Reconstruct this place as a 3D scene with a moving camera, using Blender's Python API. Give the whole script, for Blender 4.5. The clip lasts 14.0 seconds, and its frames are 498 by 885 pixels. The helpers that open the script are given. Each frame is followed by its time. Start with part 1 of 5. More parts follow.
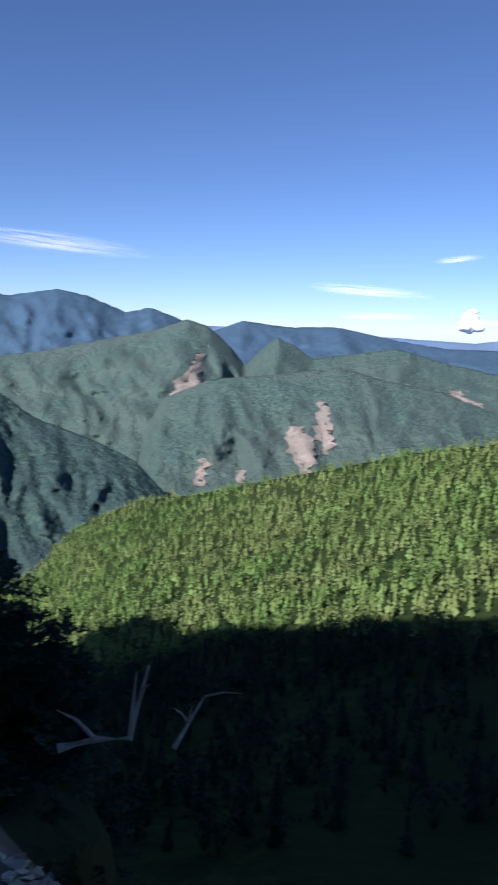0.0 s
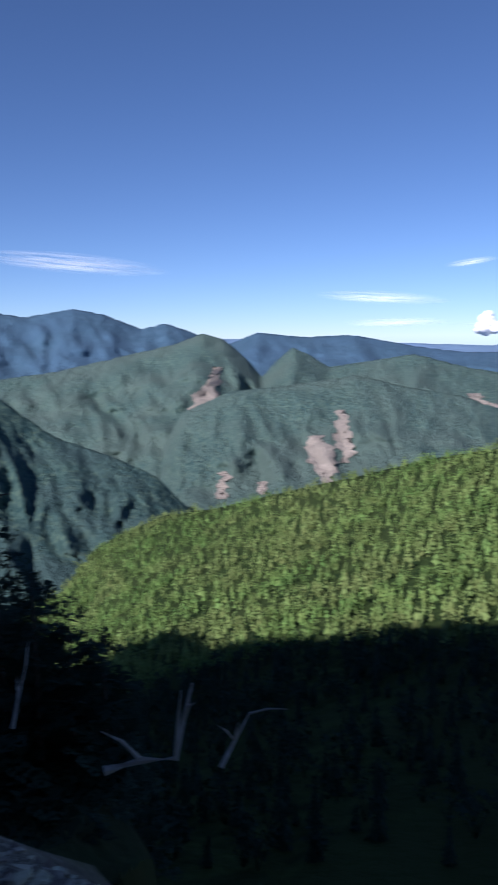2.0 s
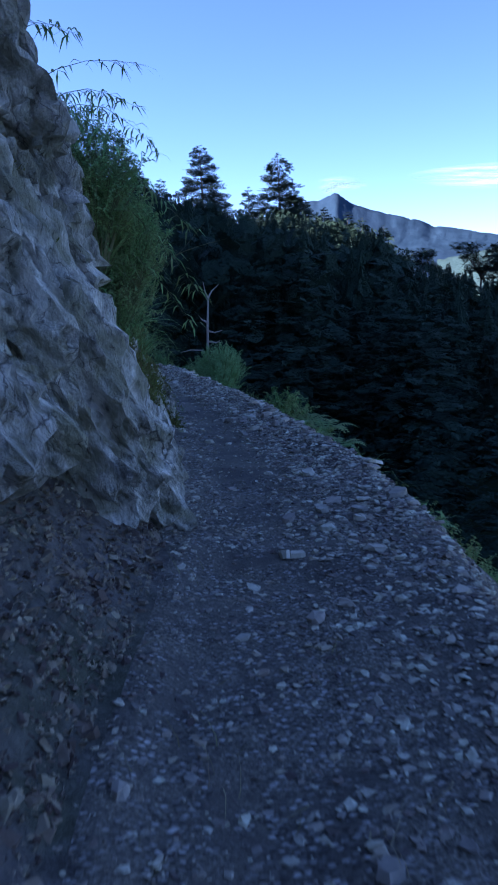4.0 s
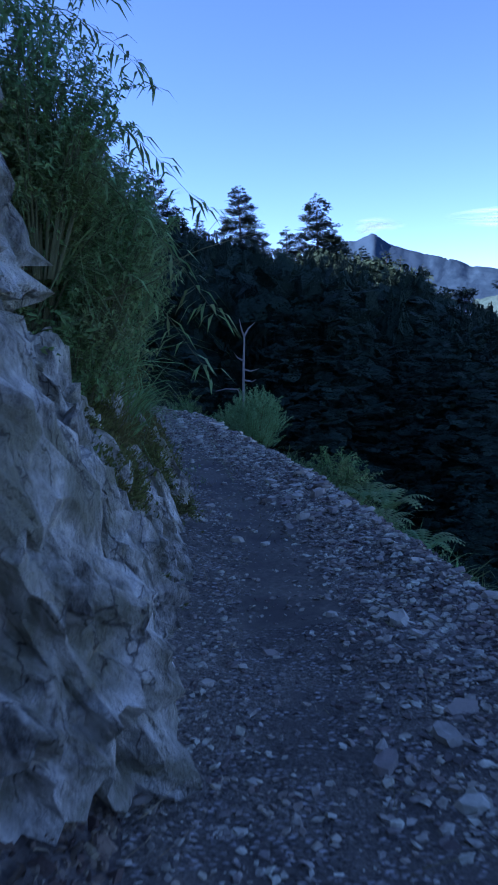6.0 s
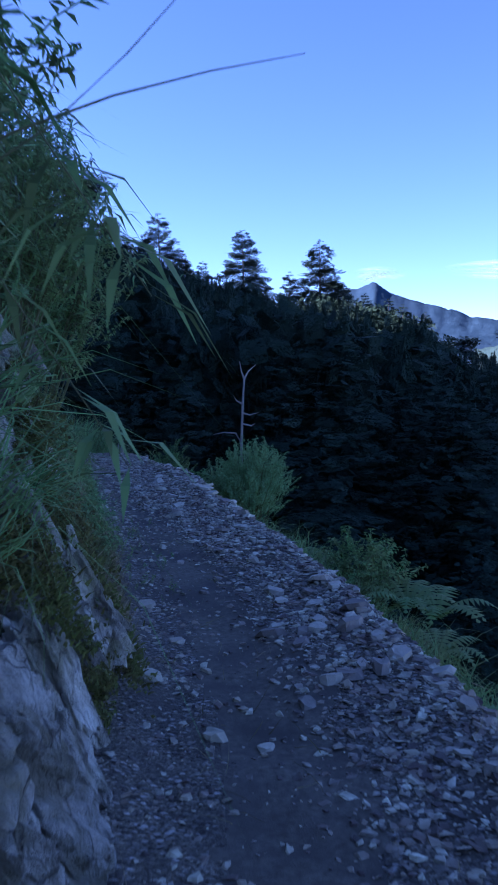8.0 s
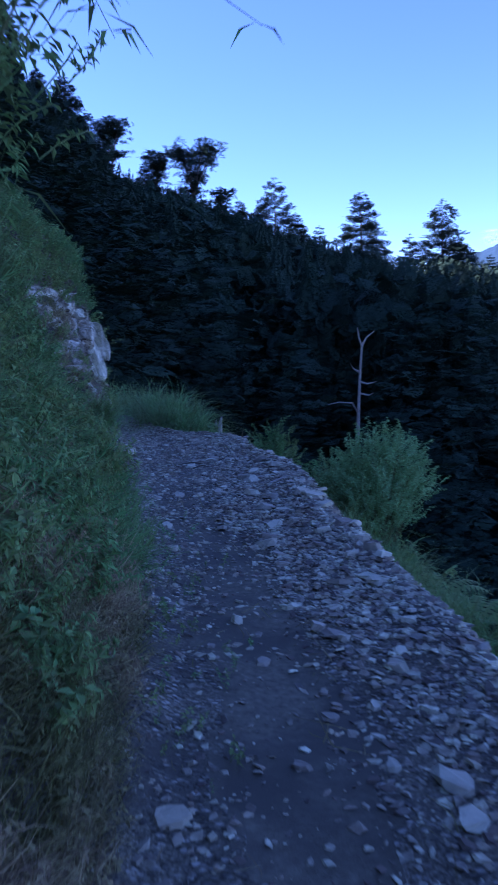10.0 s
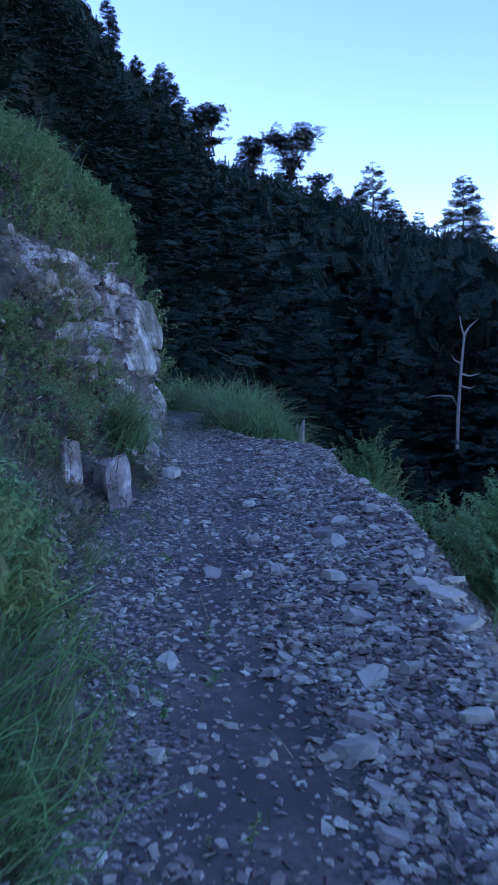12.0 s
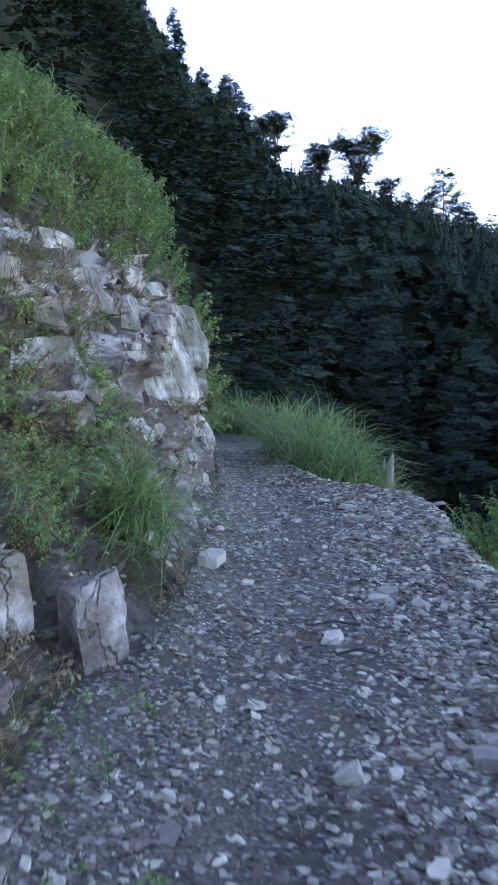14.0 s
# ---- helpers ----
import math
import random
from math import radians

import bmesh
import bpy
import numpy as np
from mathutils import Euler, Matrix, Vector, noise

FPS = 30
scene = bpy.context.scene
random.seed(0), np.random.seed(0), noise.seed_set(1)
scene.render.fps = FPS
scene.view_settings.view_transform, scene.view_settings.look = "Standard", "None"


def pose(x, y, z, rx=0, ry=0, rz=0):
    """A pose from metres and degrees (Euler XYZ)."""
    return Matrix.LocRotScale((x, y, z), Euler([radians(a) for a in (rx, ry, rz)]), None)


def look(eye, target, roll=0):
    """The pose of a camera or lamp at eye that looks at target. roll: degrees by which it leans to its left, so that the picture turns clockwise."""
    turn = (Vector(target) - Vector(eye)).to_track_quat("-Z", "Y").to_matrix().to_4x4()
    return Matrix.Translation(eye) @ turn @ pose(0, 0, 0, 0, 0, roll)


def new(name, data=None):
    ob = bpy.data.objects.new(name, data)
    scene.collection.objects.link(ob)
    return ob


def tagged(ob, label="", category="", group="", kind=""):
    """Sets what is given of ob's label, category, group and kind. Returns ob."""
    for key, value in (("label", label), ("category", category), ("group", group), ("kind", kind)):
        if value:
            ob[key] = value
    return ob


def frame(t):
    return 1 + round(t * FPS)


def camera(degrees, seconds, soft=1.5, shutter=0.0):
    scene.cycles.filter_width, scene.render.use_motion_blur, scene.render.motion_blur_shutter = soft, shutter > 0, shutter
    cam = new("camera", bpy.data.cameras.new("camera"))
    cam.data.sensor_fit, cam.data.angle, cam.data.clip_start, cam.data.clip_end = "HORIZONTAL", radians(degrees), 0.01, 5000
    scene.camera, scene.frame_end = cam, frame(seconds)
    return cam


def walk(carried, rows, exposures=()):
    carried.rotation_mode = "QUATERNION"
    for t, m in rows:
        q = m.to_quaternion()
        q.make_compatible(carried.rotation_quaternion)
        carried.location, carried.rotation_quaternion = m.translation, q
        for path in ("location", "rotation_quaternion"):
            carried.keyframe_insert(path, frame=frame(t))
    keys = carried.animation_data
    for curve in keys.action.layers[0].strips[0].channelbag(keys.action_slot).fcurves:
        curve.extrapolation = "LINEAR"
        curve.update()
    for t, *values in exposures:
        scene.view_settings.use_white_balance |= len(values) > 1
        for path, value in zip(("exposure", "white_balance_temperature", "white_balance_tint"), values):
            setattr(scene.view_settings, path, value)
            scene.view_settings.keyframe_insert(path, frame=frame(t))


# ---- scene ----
cam = camera(35.4, 14.0, 1.8, 0.3)
PATH = [
    (0, (-0.620, -10.300, 1.840), (1.097, -9.317, 1.544), 1.8),
    (0.5, (-0.620, -10.280, 1.840), (1.238, -9.599, 1.549), 3.8),
    (1, (-0.620, -10.230, 1.840), (1.274, -9.670, 1.527), 4.9),
    (1.5, (-0.630, -10.120, 1.840), (1.220, -9.437, 1.508), 2.1),
    (2, (-0.670, -9.880, 1.840), (1.024, -8.852, 1.573), -0.7),
    (2.2, (-0.680, -9.730, 1.840), (0.860, -8.484, 1.564), -1.6),
    (2.5, (-0.680, -9.400, 1.840), (0.372, -7.731, 1.513), -2.2),
    (2.7, (-0.675, -9.160, 1.840), (0.176, -7.383, 1.499), -2.4),
    (3, (-0.650, -8.720, 1.820), (-0.153, -6.823, 1.425), -3.1),
    (3.5, (-0.570, -8.000, 1.800), (-0.300, -6.071, 1.347), -1.8),
    (4, (-0.520, -7.200, 1.780), (-0.308, -5.257, 1.358), -2.2),
    (4.2, (-0.490, -6.900, 1.770), (-0.286, -4.950, 1.374), -2.1),
    (6.3, (-0.260, -4.070, 1.650), (-0.135, -2.097, 1.346), -2.0),
    (6.5, (-0.235, -3.800, 1.640), (-0.097, -1.825, 1.357), -1.8),
    (7, (-0.200, -3.130, 1.590), (-0.041, -1.149, 1.362), -1.2),
    (7.2, (-0.180, -2.870, 1.570), (-0.021, -0.888, 1.356), -0.9),
    (9.3, (-0.009, -0.138, 1.487), (0.056, 1.842, 1.218), 0.4),
    (9.5, (0.000, 0.150, 1.438), (0.023, 2.128, 1.148), 0.1),
    (10, (-0.025, 0.891, 1.388), (-0.184, 2.863, 1.095), -1.0),
    (10.5, (-0.022, 1.566, 1.359), (-0.312, 3.525, 1.080), -1.6),
    (11, (-0.062, 2.252, 1.335), (-0.366, 4.207, 1.040), -1.2),
    (11.5, (-0.100, 2.930, 1.332), (-0.448, 4.875, 1.024), -0.8),
    (12, (-0.190, 3.601, 1.284), (-0.581, 5.537, 0.967), -0.8),
    (12.5, (-0.265, 4.242, 1.262), (-0.716, 6.161, 0.924), -1.4),
    (13, (-0.394, 4.802, 1.263), (-0.856, 6.717, 0.921), -0.4),
    (13.5, (-0.535, 5.377, 1.287), (-1.045, 7.284, 0.964), -0.0),
    (14, (-0.734, 5.989, 1.276), (-1.294, 7.887, 0.985), -1.9),
]
EXPOSURES = [
    (0.0, 1.05, 5450, 20), (0.5, 0.82, 5400, 20), (1.0, 0.6, 5400, 20), (1.5, 0.8, 5400, 20), (2.0, 0.85, 5350, 21), (2.5, 0.75, 5150, 22), (3.0, 1.4, 5200, 26), (4.0, 2.45, 5150, 27),
    (6.5, 2.35, 5000, 31), (9.5, 2.62, 4880, 39), (10.5, 2.72, 4870, 39), (11.5, 3.0, 5050, 36), (12.5, 3.4, 5750, 31), (13.0, 3.6, 6300, 27), (14.0, 4.2, 7500, 30)]
walk(cam, [(t, look(eye, target, roll)) for t, eye, target, roll in PATH], EXPOSURES)

# ---- light: low sun from behind the slope above the trail, clear sky ----
SUN_AZ, SUN_EL = 82.0, 33.3  # degrees to the left of +y, degrees up


def direction(az, el):
    a, e = radians(az), radians(el)
    return Vector((-math.sin(a) * math.cos(e), math.cos(a) * math.cos(e), math.sin(e)))


world = bpy.data.worlds.new("sky")
world.use_nodes = True
scene.world = world
wn = world.node_tree.nodes
sky = wn.new("ShaderNodeTexSky")
sky.sky_type, sky.sun_disc = "NISHITA", False
sky.sun_elevation, sky.sun_rotation = radians(SUN_EL), radians(-SUN_AZ)
sky.altitude, sky.air_density, sky.dust_density, sky.ozone_density = 2400, 0.8, 0.1, 3.0
world.node_tree.links.new(sky.outputs["Color"], wn["Background"].inputs["Color"])
wn["Background"].inputs["Strength"].default_value = 0.052
sun = new("sun", bpy.data.lights.new("sun", "SUN"))
sun.data.energy, sun.data.angle, sun.data.color = 4.0, radians(0.5), (1.0, 0.9, 0.74)
sun.matrix_world = look(direction(SUN_AZ, SUN_EL) * 100, (0, 0, 0))


# ---- materials ----
def ramp(nodes, links, fac, stops):
    r = nodes.new("ShaderNodeValToRGB")
    while len(r.color_ramp.elements) < len(stops):
        r.color_ramp.elements.new(0.5)
    for e, (p, c) in zip(r.color_ramp.elements, stops):
        e.position, e.color = p, (*c, 1)
    links.new(fac, r.inputs["Fac"])
    return r.outputs["Color"]


def mixed(nodes, links, fac, a, b, how="MIX"):
    m = nodes.new("ShaderNodeMix")
    m.data_type, m.blend_type = "RGBA", how
    for sock, v in ((m.inputs[0], fac), (m.inputs[6], a), (m.inputs[7], b)):
        if isinstance(v, (int, float)):
            sock.default_value = v
        elif isinstance(v, tuple):
            sock.default_value = (*v, 1)
        else:
            links.new(v, sock)
    return m.outputs[2]


def noise_of(nodes, links, scale, detail=5, rough=0.6, stretch=None, tilt=(0, 0, 0), twist=0.0, local=False):
    vec = nodes.new("ShaderNodeTexCoord").outputs["Object"] if local else nodes.new("ShaderNodeNewGeometry").outputs["Position"]
    if stretch:
        mp = nodes.new("ShaderNodeMapping")
        mp.inputs["Scale"].default_value = stretch
        mp.inputs["Rotation"].default_value = tilt
        links.new(vec, mp.inputs["Vector"])
        vec = mp.outputs["Vector"]
    n = nodes.new("ShaderNodeTexNoise")
    n.inputs["Scale"].default_value, n.inputs["Detail"].default_value = scale, detail
    n.inputs["Roughness"].default_value, n.inputs["Distortion"].default_value = rough, twist
    links.new(vec, n.inputs["Vector"])
    return n.outputs["Fac"]


def surface(name, stops, scale, coarse=None, blotch=None, roughness=0.85, bump=0.3, bump_scale=None, per="", spread=0.35,
            stretch=None, tilt=(0, 0, 0), bump_dist=0.01, leaf=False, lace=0.0, gloss=0.3, cracks=0.0, pebbles=0.0):
    """A matte natural surface: grain by stops, blotches of a second colour at a coarse scale, variation from piece to piece."""
    m = bpy.data.materials.new(name)
    m.use_nodes = True
    nodes, links = m.node_tree.nodes, m.node_tree.links
    p = nodes["Principled BSDF"]
    p.inputs["Roughness"].default_value = roughness
    p.inputs["Specular IOR Level"].default_value = gloss
    col = ramp(nodes, links, noise_of(nodes, links, scale, stretch=stretch, tilt=tilt), stops)
    if coarse:
        f = ramp(nodes, links, noise_of(nodes, links, coarse, 4, twist=0.4), [(0.42, (0, 0, 0)), (0.6, (1, 1, 1))])
        col = mixed(nodes, links, f, col, blotch)
    if per:
        src = nodes.new("ShaderNodeObjectInfo" if per == "object" else "ShaderNodeNewGeometry").outputs[
            "Random" if per == "object" else "Random Per Island"]
        hsv = nodes.new("ShaderNodeHueSaturation")
        for sock, lo, hi in (("Value", 1 - spread, 1 + spread), ("Hue", 0.5 - spread * 0.05, 0.5 + spread * 0.05)):
            mr = nodes.new("ShaderNodeMapRange")
            mr.inputs["To Min"].default_value, mr.inputs["To Max"].default_value = lo, hi
            links.new(src, mr.inputs["Value"])
            links.new(mr.outputs["Result"], hsv.inputs[sock])
        links.new(col, hsv.inputs["Color"])
        col = hsv.outputs["Color"]
    bed = None
    if pebbles:  # fine gravel trodden into the soil
        pv = nodes.new("ShaderNodeTexVoronoi")
        pv.inputs["Scale"].default_value = pebbles
        pv.inputs["Randomness"].default_value = 1.0
        squash = nodes.new("ShaderNodeMapping")
        squash.inputs["Scale"].default_value = (0.8, 1.3, 1.0)
        squash.inputs["Rotation"].default_value = (0, 0, 0.4)
        links.new(nodes.new("ShaderNodeNewGeometry").outputs["Position"], squash.inputs["Vector"])
        links.new(squash.outputs["Vector"], pv.inputs["Vector"])
        grey = nodes.new("ShaderNodeSeparateColor")
        links.new(pv.outputs["Color"], grey.inputs["Color"])
        tone = ramp(nodes, links, grey.outputs[0], [(0.2, (0.07, 0.062, 0.052)), (0.6, (0.22, 0.2, 0.17)), (0.95, (0.55, 0.51, 0.45))])
        where = ramp(nodes, links, noise_of(nodes, links, 4.5, 5, 0.7), [(0.42, (0, 0, 0)), (0.56, (1, 1, 1))])
        gap = ramp(nodes, links, pv.outputs["Distance"], [(0.35, (1, 1, 1)), (0.62, (0, 0, 0))])
        there = mixed(nodes, links, 1.0, where, gap, "MULTIPLY")
        col = mixed(nodes, links, there, col, tone)
        bed = there
    crack = None
    if cracks:  # dark joints with dirt in them
        vo = nodes.new("ShaderNodeTexVoronoi")
        vo.feature = "DISTANCE_TO_EDGE"
        vo.inputs["Scale"].default_value = cracks
        warp = nodes.new("ShaderNodeVectorMath")
        warp.operation = "MULTIPLY_ADD"
        wob = nodes.new("ShaderNodeTexNoise")
        wob.inputs["Scale"].default_value = cracks * 1.4
        wob.inputs["Detail"].default_value = 4
        geo = nodes.new("ShaderNodeNewGeometry").outputs["Position"]
        links.new(geo, wob.inputs["Vector"])
        links.new(wob.outputs["Color"], warp.inputs[0])
        warp.inputs[1].default_value = (0.9 / cracks,) * 3
        links.new(geo, warp.inputs[2])
        mp = nodes.new("ShaderNodeMapping")
        mp.inputs["Scale"].default_value = (1.0, 1.4, 0.3)
        mp.inputs["Rotation"].default_value = (0.3, 0.1, 0.2)
        links.new(warp.outputs[0], mp.inputs["Vector"])
        links.new(mp.outputs["Vector"], vo.inputs["Vector"])
        crack = ramp(nodes, links, vo.outputs["Distance"], [(0.0, (0, 0, 0)), (0.028, (1, 1, 1))])
        crack = mixed(nodes, links, 1.0, crack, ramp(nodes, links, noise_of(nodes, links, cracks * 0.8, 3), [(0.46, (0, 0, 0)), (0.56, (1, 1, 1))]), "LIGHTEN")
        col = mixed(nodes, links, crack, mixed(nodes, links, 0.25, (0.07, 0.06, 0.05), col), col)
    links.new(col, p.inputs["Base Color"])
    if leaf:
        through_leaf = nodes.new("ShaderNodeBsdfTranslucent")
        links.new(col, through_leaf.inputs["Color"])
        both = nodes.new("ShaderNodeMixShader")
        both.inputs["Fac"].default_value = 0.4
        links.new(p.outputs["BSDF"], both.inputs[1])
        links.new(through_leaf.outputs["BSDF"], both.inputs[2])
        links.new(both.outputs["Shader"], nodes["Material Output"].inputs["Surface"])
    if lace:  # needles and gaps finer than the modelled sprays
        links.new(ramp(nodes, links, noise_of(nodes, links, lace, 2, 0.6), [(0.45, (0, 0, 0)), (0.48, (1, 1, 1))]), p.inputs["Alpha"])
    if bump:
        b = nodes.new("ShaderNodeBump")
        b.inputs["Strength"].default_value, b.inputs["Distance"].default_value = bump, bump_dist
        links.new(noise_of(nodes, links, bump_scale or scale * 2, 6, 0.65, stretch, tilt), b.inputs["Height"])
        if crack or bed:
            b2 = nodes.new("ShaderNodeBump")
            b2.inputs["Strength"].default_value, b2.inputs["Distance"].default_value = 0.9, 0.04 if crack else 0.012
            links.new(crack or bed, b2.inputs["Height"])
            links.new(b2.outputs["Normal"], b.inputs["Normal"])
        links.new(b.outputs["Normal"], p.inputs["Normal"])
    return m


SOIL = surface("trail_soil", [(0.36, (0.0675, 0.0571, 0.0428)), (0.52, (0.182, 0.16, 0.119)), (0.68, (0.405, 0.36, 0.274))], 70, 1.3, (0.11, 0.096, 0.076),
               0.95, 0.8, 90, bump_dist=0.012, pebbles=42)
TROD = surface("trodden_soil", [(0.3, (0.0975, 0.0845, 0.0629)), (0.55, (0.169, 0.149, 0.112)), (0.8, (0.26, 0.23, 0.178))], 30, 2.2, (0.1, 0.088, 0.072),
               0.95, 0.6, 120, bump_dist=0.006)
SLATE = surface("slate_chips", [(0.25, (0.12, 0.106, 0.081)), (0.5, (0.36, 0.33, 0.255)), (0.8, (0.66, 0.611, 0.484))], 18, 5, (0.27, 0.215, 0.16),
                0.72, 0.4, 70, "island", 0.7)
DEBRIS = surface("brown_debris", [(0.25, (0.09, 0.069, 0.0458)), (0.5, (0.2, 0.163, 0.114)), (0.8, (0.42, 0.364, 0.273))], 14, 4, (0.16, 0.12, 0.085),
                 0.9, 0.6, 50, "island", 0.6)
STONE = surface("slate_stone", [(0.25, (0.261, 0.243, 0.187)), (0.5, (0.396, 0.366, 0.289)), (0.8, (0.56, 0.518, 0.412))], 14, 4, (0.44, 0.38, 0.3),
                0.72, 0.5, 60, "object", 0.45)
SLAB = surface("bedrock_slab", [(0.34, (0.14, 0.132, 0.112)), (0.46, (0.56, 0.535, 0.465)), (0.58, (0.88, 0.85, 0.77))], 6.5, 2.8, (0.32, 0.305, 0.215),
               0.85, 1.0, 30, "object", 0.2, (1.2, 1.5, 0.7), (0.5, 0.3, 0.2), 0.08, cracks=5.5)
FACE = surface("broken_rock_face", [(0.4, (0.1, 0.085, 0.07)), (0.5, (0.3, 0.265, 0.22)), (0.56, (0.74, 0.7, 0.62))], 3.2, 1.6, (0.17, 0.14, 0.11),
               0.88, 1.0, 20, stretch=(1.0, 1.0, 1.4), tilt=(0.3, 0.2, 0.4), bump_dist=0.06, cracks=3.6)
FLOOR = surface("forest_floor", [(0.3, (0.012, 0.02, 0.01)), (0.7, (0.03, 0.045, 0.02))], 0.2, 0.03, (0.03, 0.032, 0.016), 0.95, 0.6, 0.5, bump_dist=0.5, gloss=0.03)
BLOCK = surface("outcrop_rock", [(0.36, (0.14, 0.122, 0.1)), (0.5, (0.4, 0.365, 0.315)), (0.64, (0.68, 0.64, 0.57))], 6, 2.2, (0.25, 0.205, 0.155),
                0.85, 1.0, 18, "object", 0.4, bump_dist=0.05, cracks=5.0)
RUBBLE = surface("dirty_rubble", [(0.3, (0.096, 0.0792, 0.0624)), (0.5, (0.204, 0.174, 0.142)), (0.75, (0.384, 0.342, 0.288))], 11, 3, (0.12, 0.095, 0.07),
                 0.9, 1.0, 26, "object", 0.5, bump_dist=0.03)
EARTH = surface("bank_earth", [(0.3, (0.0675, 0.058, 0.0486)), (0.55, (0.162, 0.142, 0.119)), (0.8, (0.297, 0.263, 0.223))], 9, 0.8, (0.08, 0.085, 0.045),
                0.95, 1.0, 22, bump_dist=0.05)
# very dark green; at the ridge's foot this colour stands in for shade
WOODS = surface("dark_shade_foliage", [(0.3, (0.016, 0.033, 0.025)), (0.7, (0.038, 0.062, 0.042))], 0.5, 0.03, (0.032, 0.05, 0.036), 0.85, 0, None, "island", 0.22, lace=5.0, gloss=0.04)
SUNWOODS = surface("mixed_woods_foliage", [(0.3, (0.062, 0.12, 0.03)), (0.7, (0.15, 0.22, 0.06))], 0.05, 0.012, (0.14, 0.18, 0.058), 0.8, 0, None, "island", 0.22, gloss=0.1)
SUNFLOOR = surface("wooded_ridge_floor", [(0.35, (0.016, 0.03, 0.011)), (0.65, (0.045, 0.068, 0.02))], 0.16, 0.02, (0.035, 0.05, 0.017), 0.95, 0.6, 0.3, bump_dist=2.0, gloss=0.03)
# bluish green: distance haze is put into the base colour
GREEN = surface("hazy_mountain_forest", [(0.35, (0.035, 0.075, 0.075)), (0.52, (0.075, 0.125, 0.11)), (0.68, (0.13, 0.19, 0.14))], 0.13, 0.004, (0.088, 0.13, 0.112),
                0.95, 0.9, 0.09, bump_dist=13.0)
# darker copy of the mountain green: shadow and haze are put into its colour
SPUR = surface("shaded_hazy_spur_forest", [(0.35, (0.024, 0.052, 0.055)), (0.52, (0.055, 0.095, 0.085)), (0.68, (0.105, 0.15, 0.11))], 0.09, 0.006, (0.05, 0.082, 0.08),
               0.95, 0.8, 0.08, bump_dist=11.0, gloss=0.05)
# forest green turned blue: distance haze is put into these two base colours
BLUEHILL = surface("hazy_distant_forest", [(0.3, (0.036, 0.078, 0.125)), (0.7, (0.06, 0.112, 0.168))], 0.02, 0.003, (0.05, 0.097, 0.155), 0.95, 0.6, 0.03, bump_dist=14)
FARHILL = surface("hazy_farthest_forest", [(0.3, (0.1, 0.16, 0.26)), (0.7, (0.13, 0.2, 0.3))], 0.006, 0.002, (0.11, 0.17, 0.28), 0.95, 0.5, 0.01, bump_dist=25)
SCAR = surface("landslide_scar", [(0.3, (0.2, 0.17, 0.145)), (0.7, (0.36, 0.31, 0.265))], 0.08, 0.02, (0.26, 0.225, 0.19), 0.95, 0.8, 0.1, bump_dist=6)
# darkened copy of the distant blue: shade and haze put into the colour
PEAK = surface("shaded_hazy_peak", [(0.3, (0.018, 0.037, 0.062)), (0.7, (0.032, 0.058, 0.09))], 0.02, 0.004, (0.025, 0.046, 0.076), 0.95, 0.5, 0.03, bump_dist=12, gloss=0.05)
BARK = surface("bark", [(0.3, (0.05, 0.042, 0.035)), (0.7, (0.12, 0.1, 0.085))], 12, 2, (0.08, 0.07, 0.06), 0.9, 0.8, 30, stretch=(1, 1, 0.2))
DEADWOOD = surface("bleached_wood", [(0.3, (0.22, 0.2, 0.18)), (0.7, (0.45, 0.42, 0.39))], 14, 3, (0.3, 0.27, 0.24), 0.85, 0.6, 40, stretch=(1, 1, 0.2))
GRASS = surface("grass_blades", [(0.3, (0.105, 0.22, 0.078)), (0.7, (0.23, 0.37, 0.13))], 3, 0.9, (0.23, 0.29, 0.11), 0.65, 0, None, "island", 0.45, leaf=True)
DRYGRASS = surface("dry_grass", [(0.3, (0.24, 0.18, 0.108)), (0.7, (0.48, 0.384, 0.24))], 5, 1.0, (0.17, 0.17, 0.07), 0.75, 0, None, "island", 0.45, leaf=True)
LEAF = surface("leaves", [(0.3, (0.12, 0.23, 0.085)), (0.7, (0.25, 0.38, 0.145))], 4, 1.2, (0.24, 0.3, 0.11), 0.6, 0, None, "island", 0.45, leaf=True)
SAGE = surface("silver_green_leaves", [(0.3, (0.2, 0.36, 0.15)), (0.7, (0.34, 0.5, 0.24))], 5, 2, (0.27, 0.42, 0.18), 0.7, 0, None, "island", 0.35, leaf=True)
MOSS = surface("moss", [(0.3, (0.1, 0.12, 0.03)), (0.7, (0.21, 0.24, 0.07))], 20, 6, (0.17, 0.15, 0.055), 0.95, 0, None, "island", 0.4, leaf=True)
STEM = surface("green_stems", [(0.3, (0.09, 0.1, 0.04)), (0.7, (0.18, 0.18, 0.08))], 9, None, None, 0.7, 0)
CLOUD = surface("cloud_white", [(0.3, (0.85, 0.85, 0.86)), (0.7, (0.92, 0.92, 0.92))], 0.004, None, None, 1.0, 0.3, 0.01, bump_dist=30)


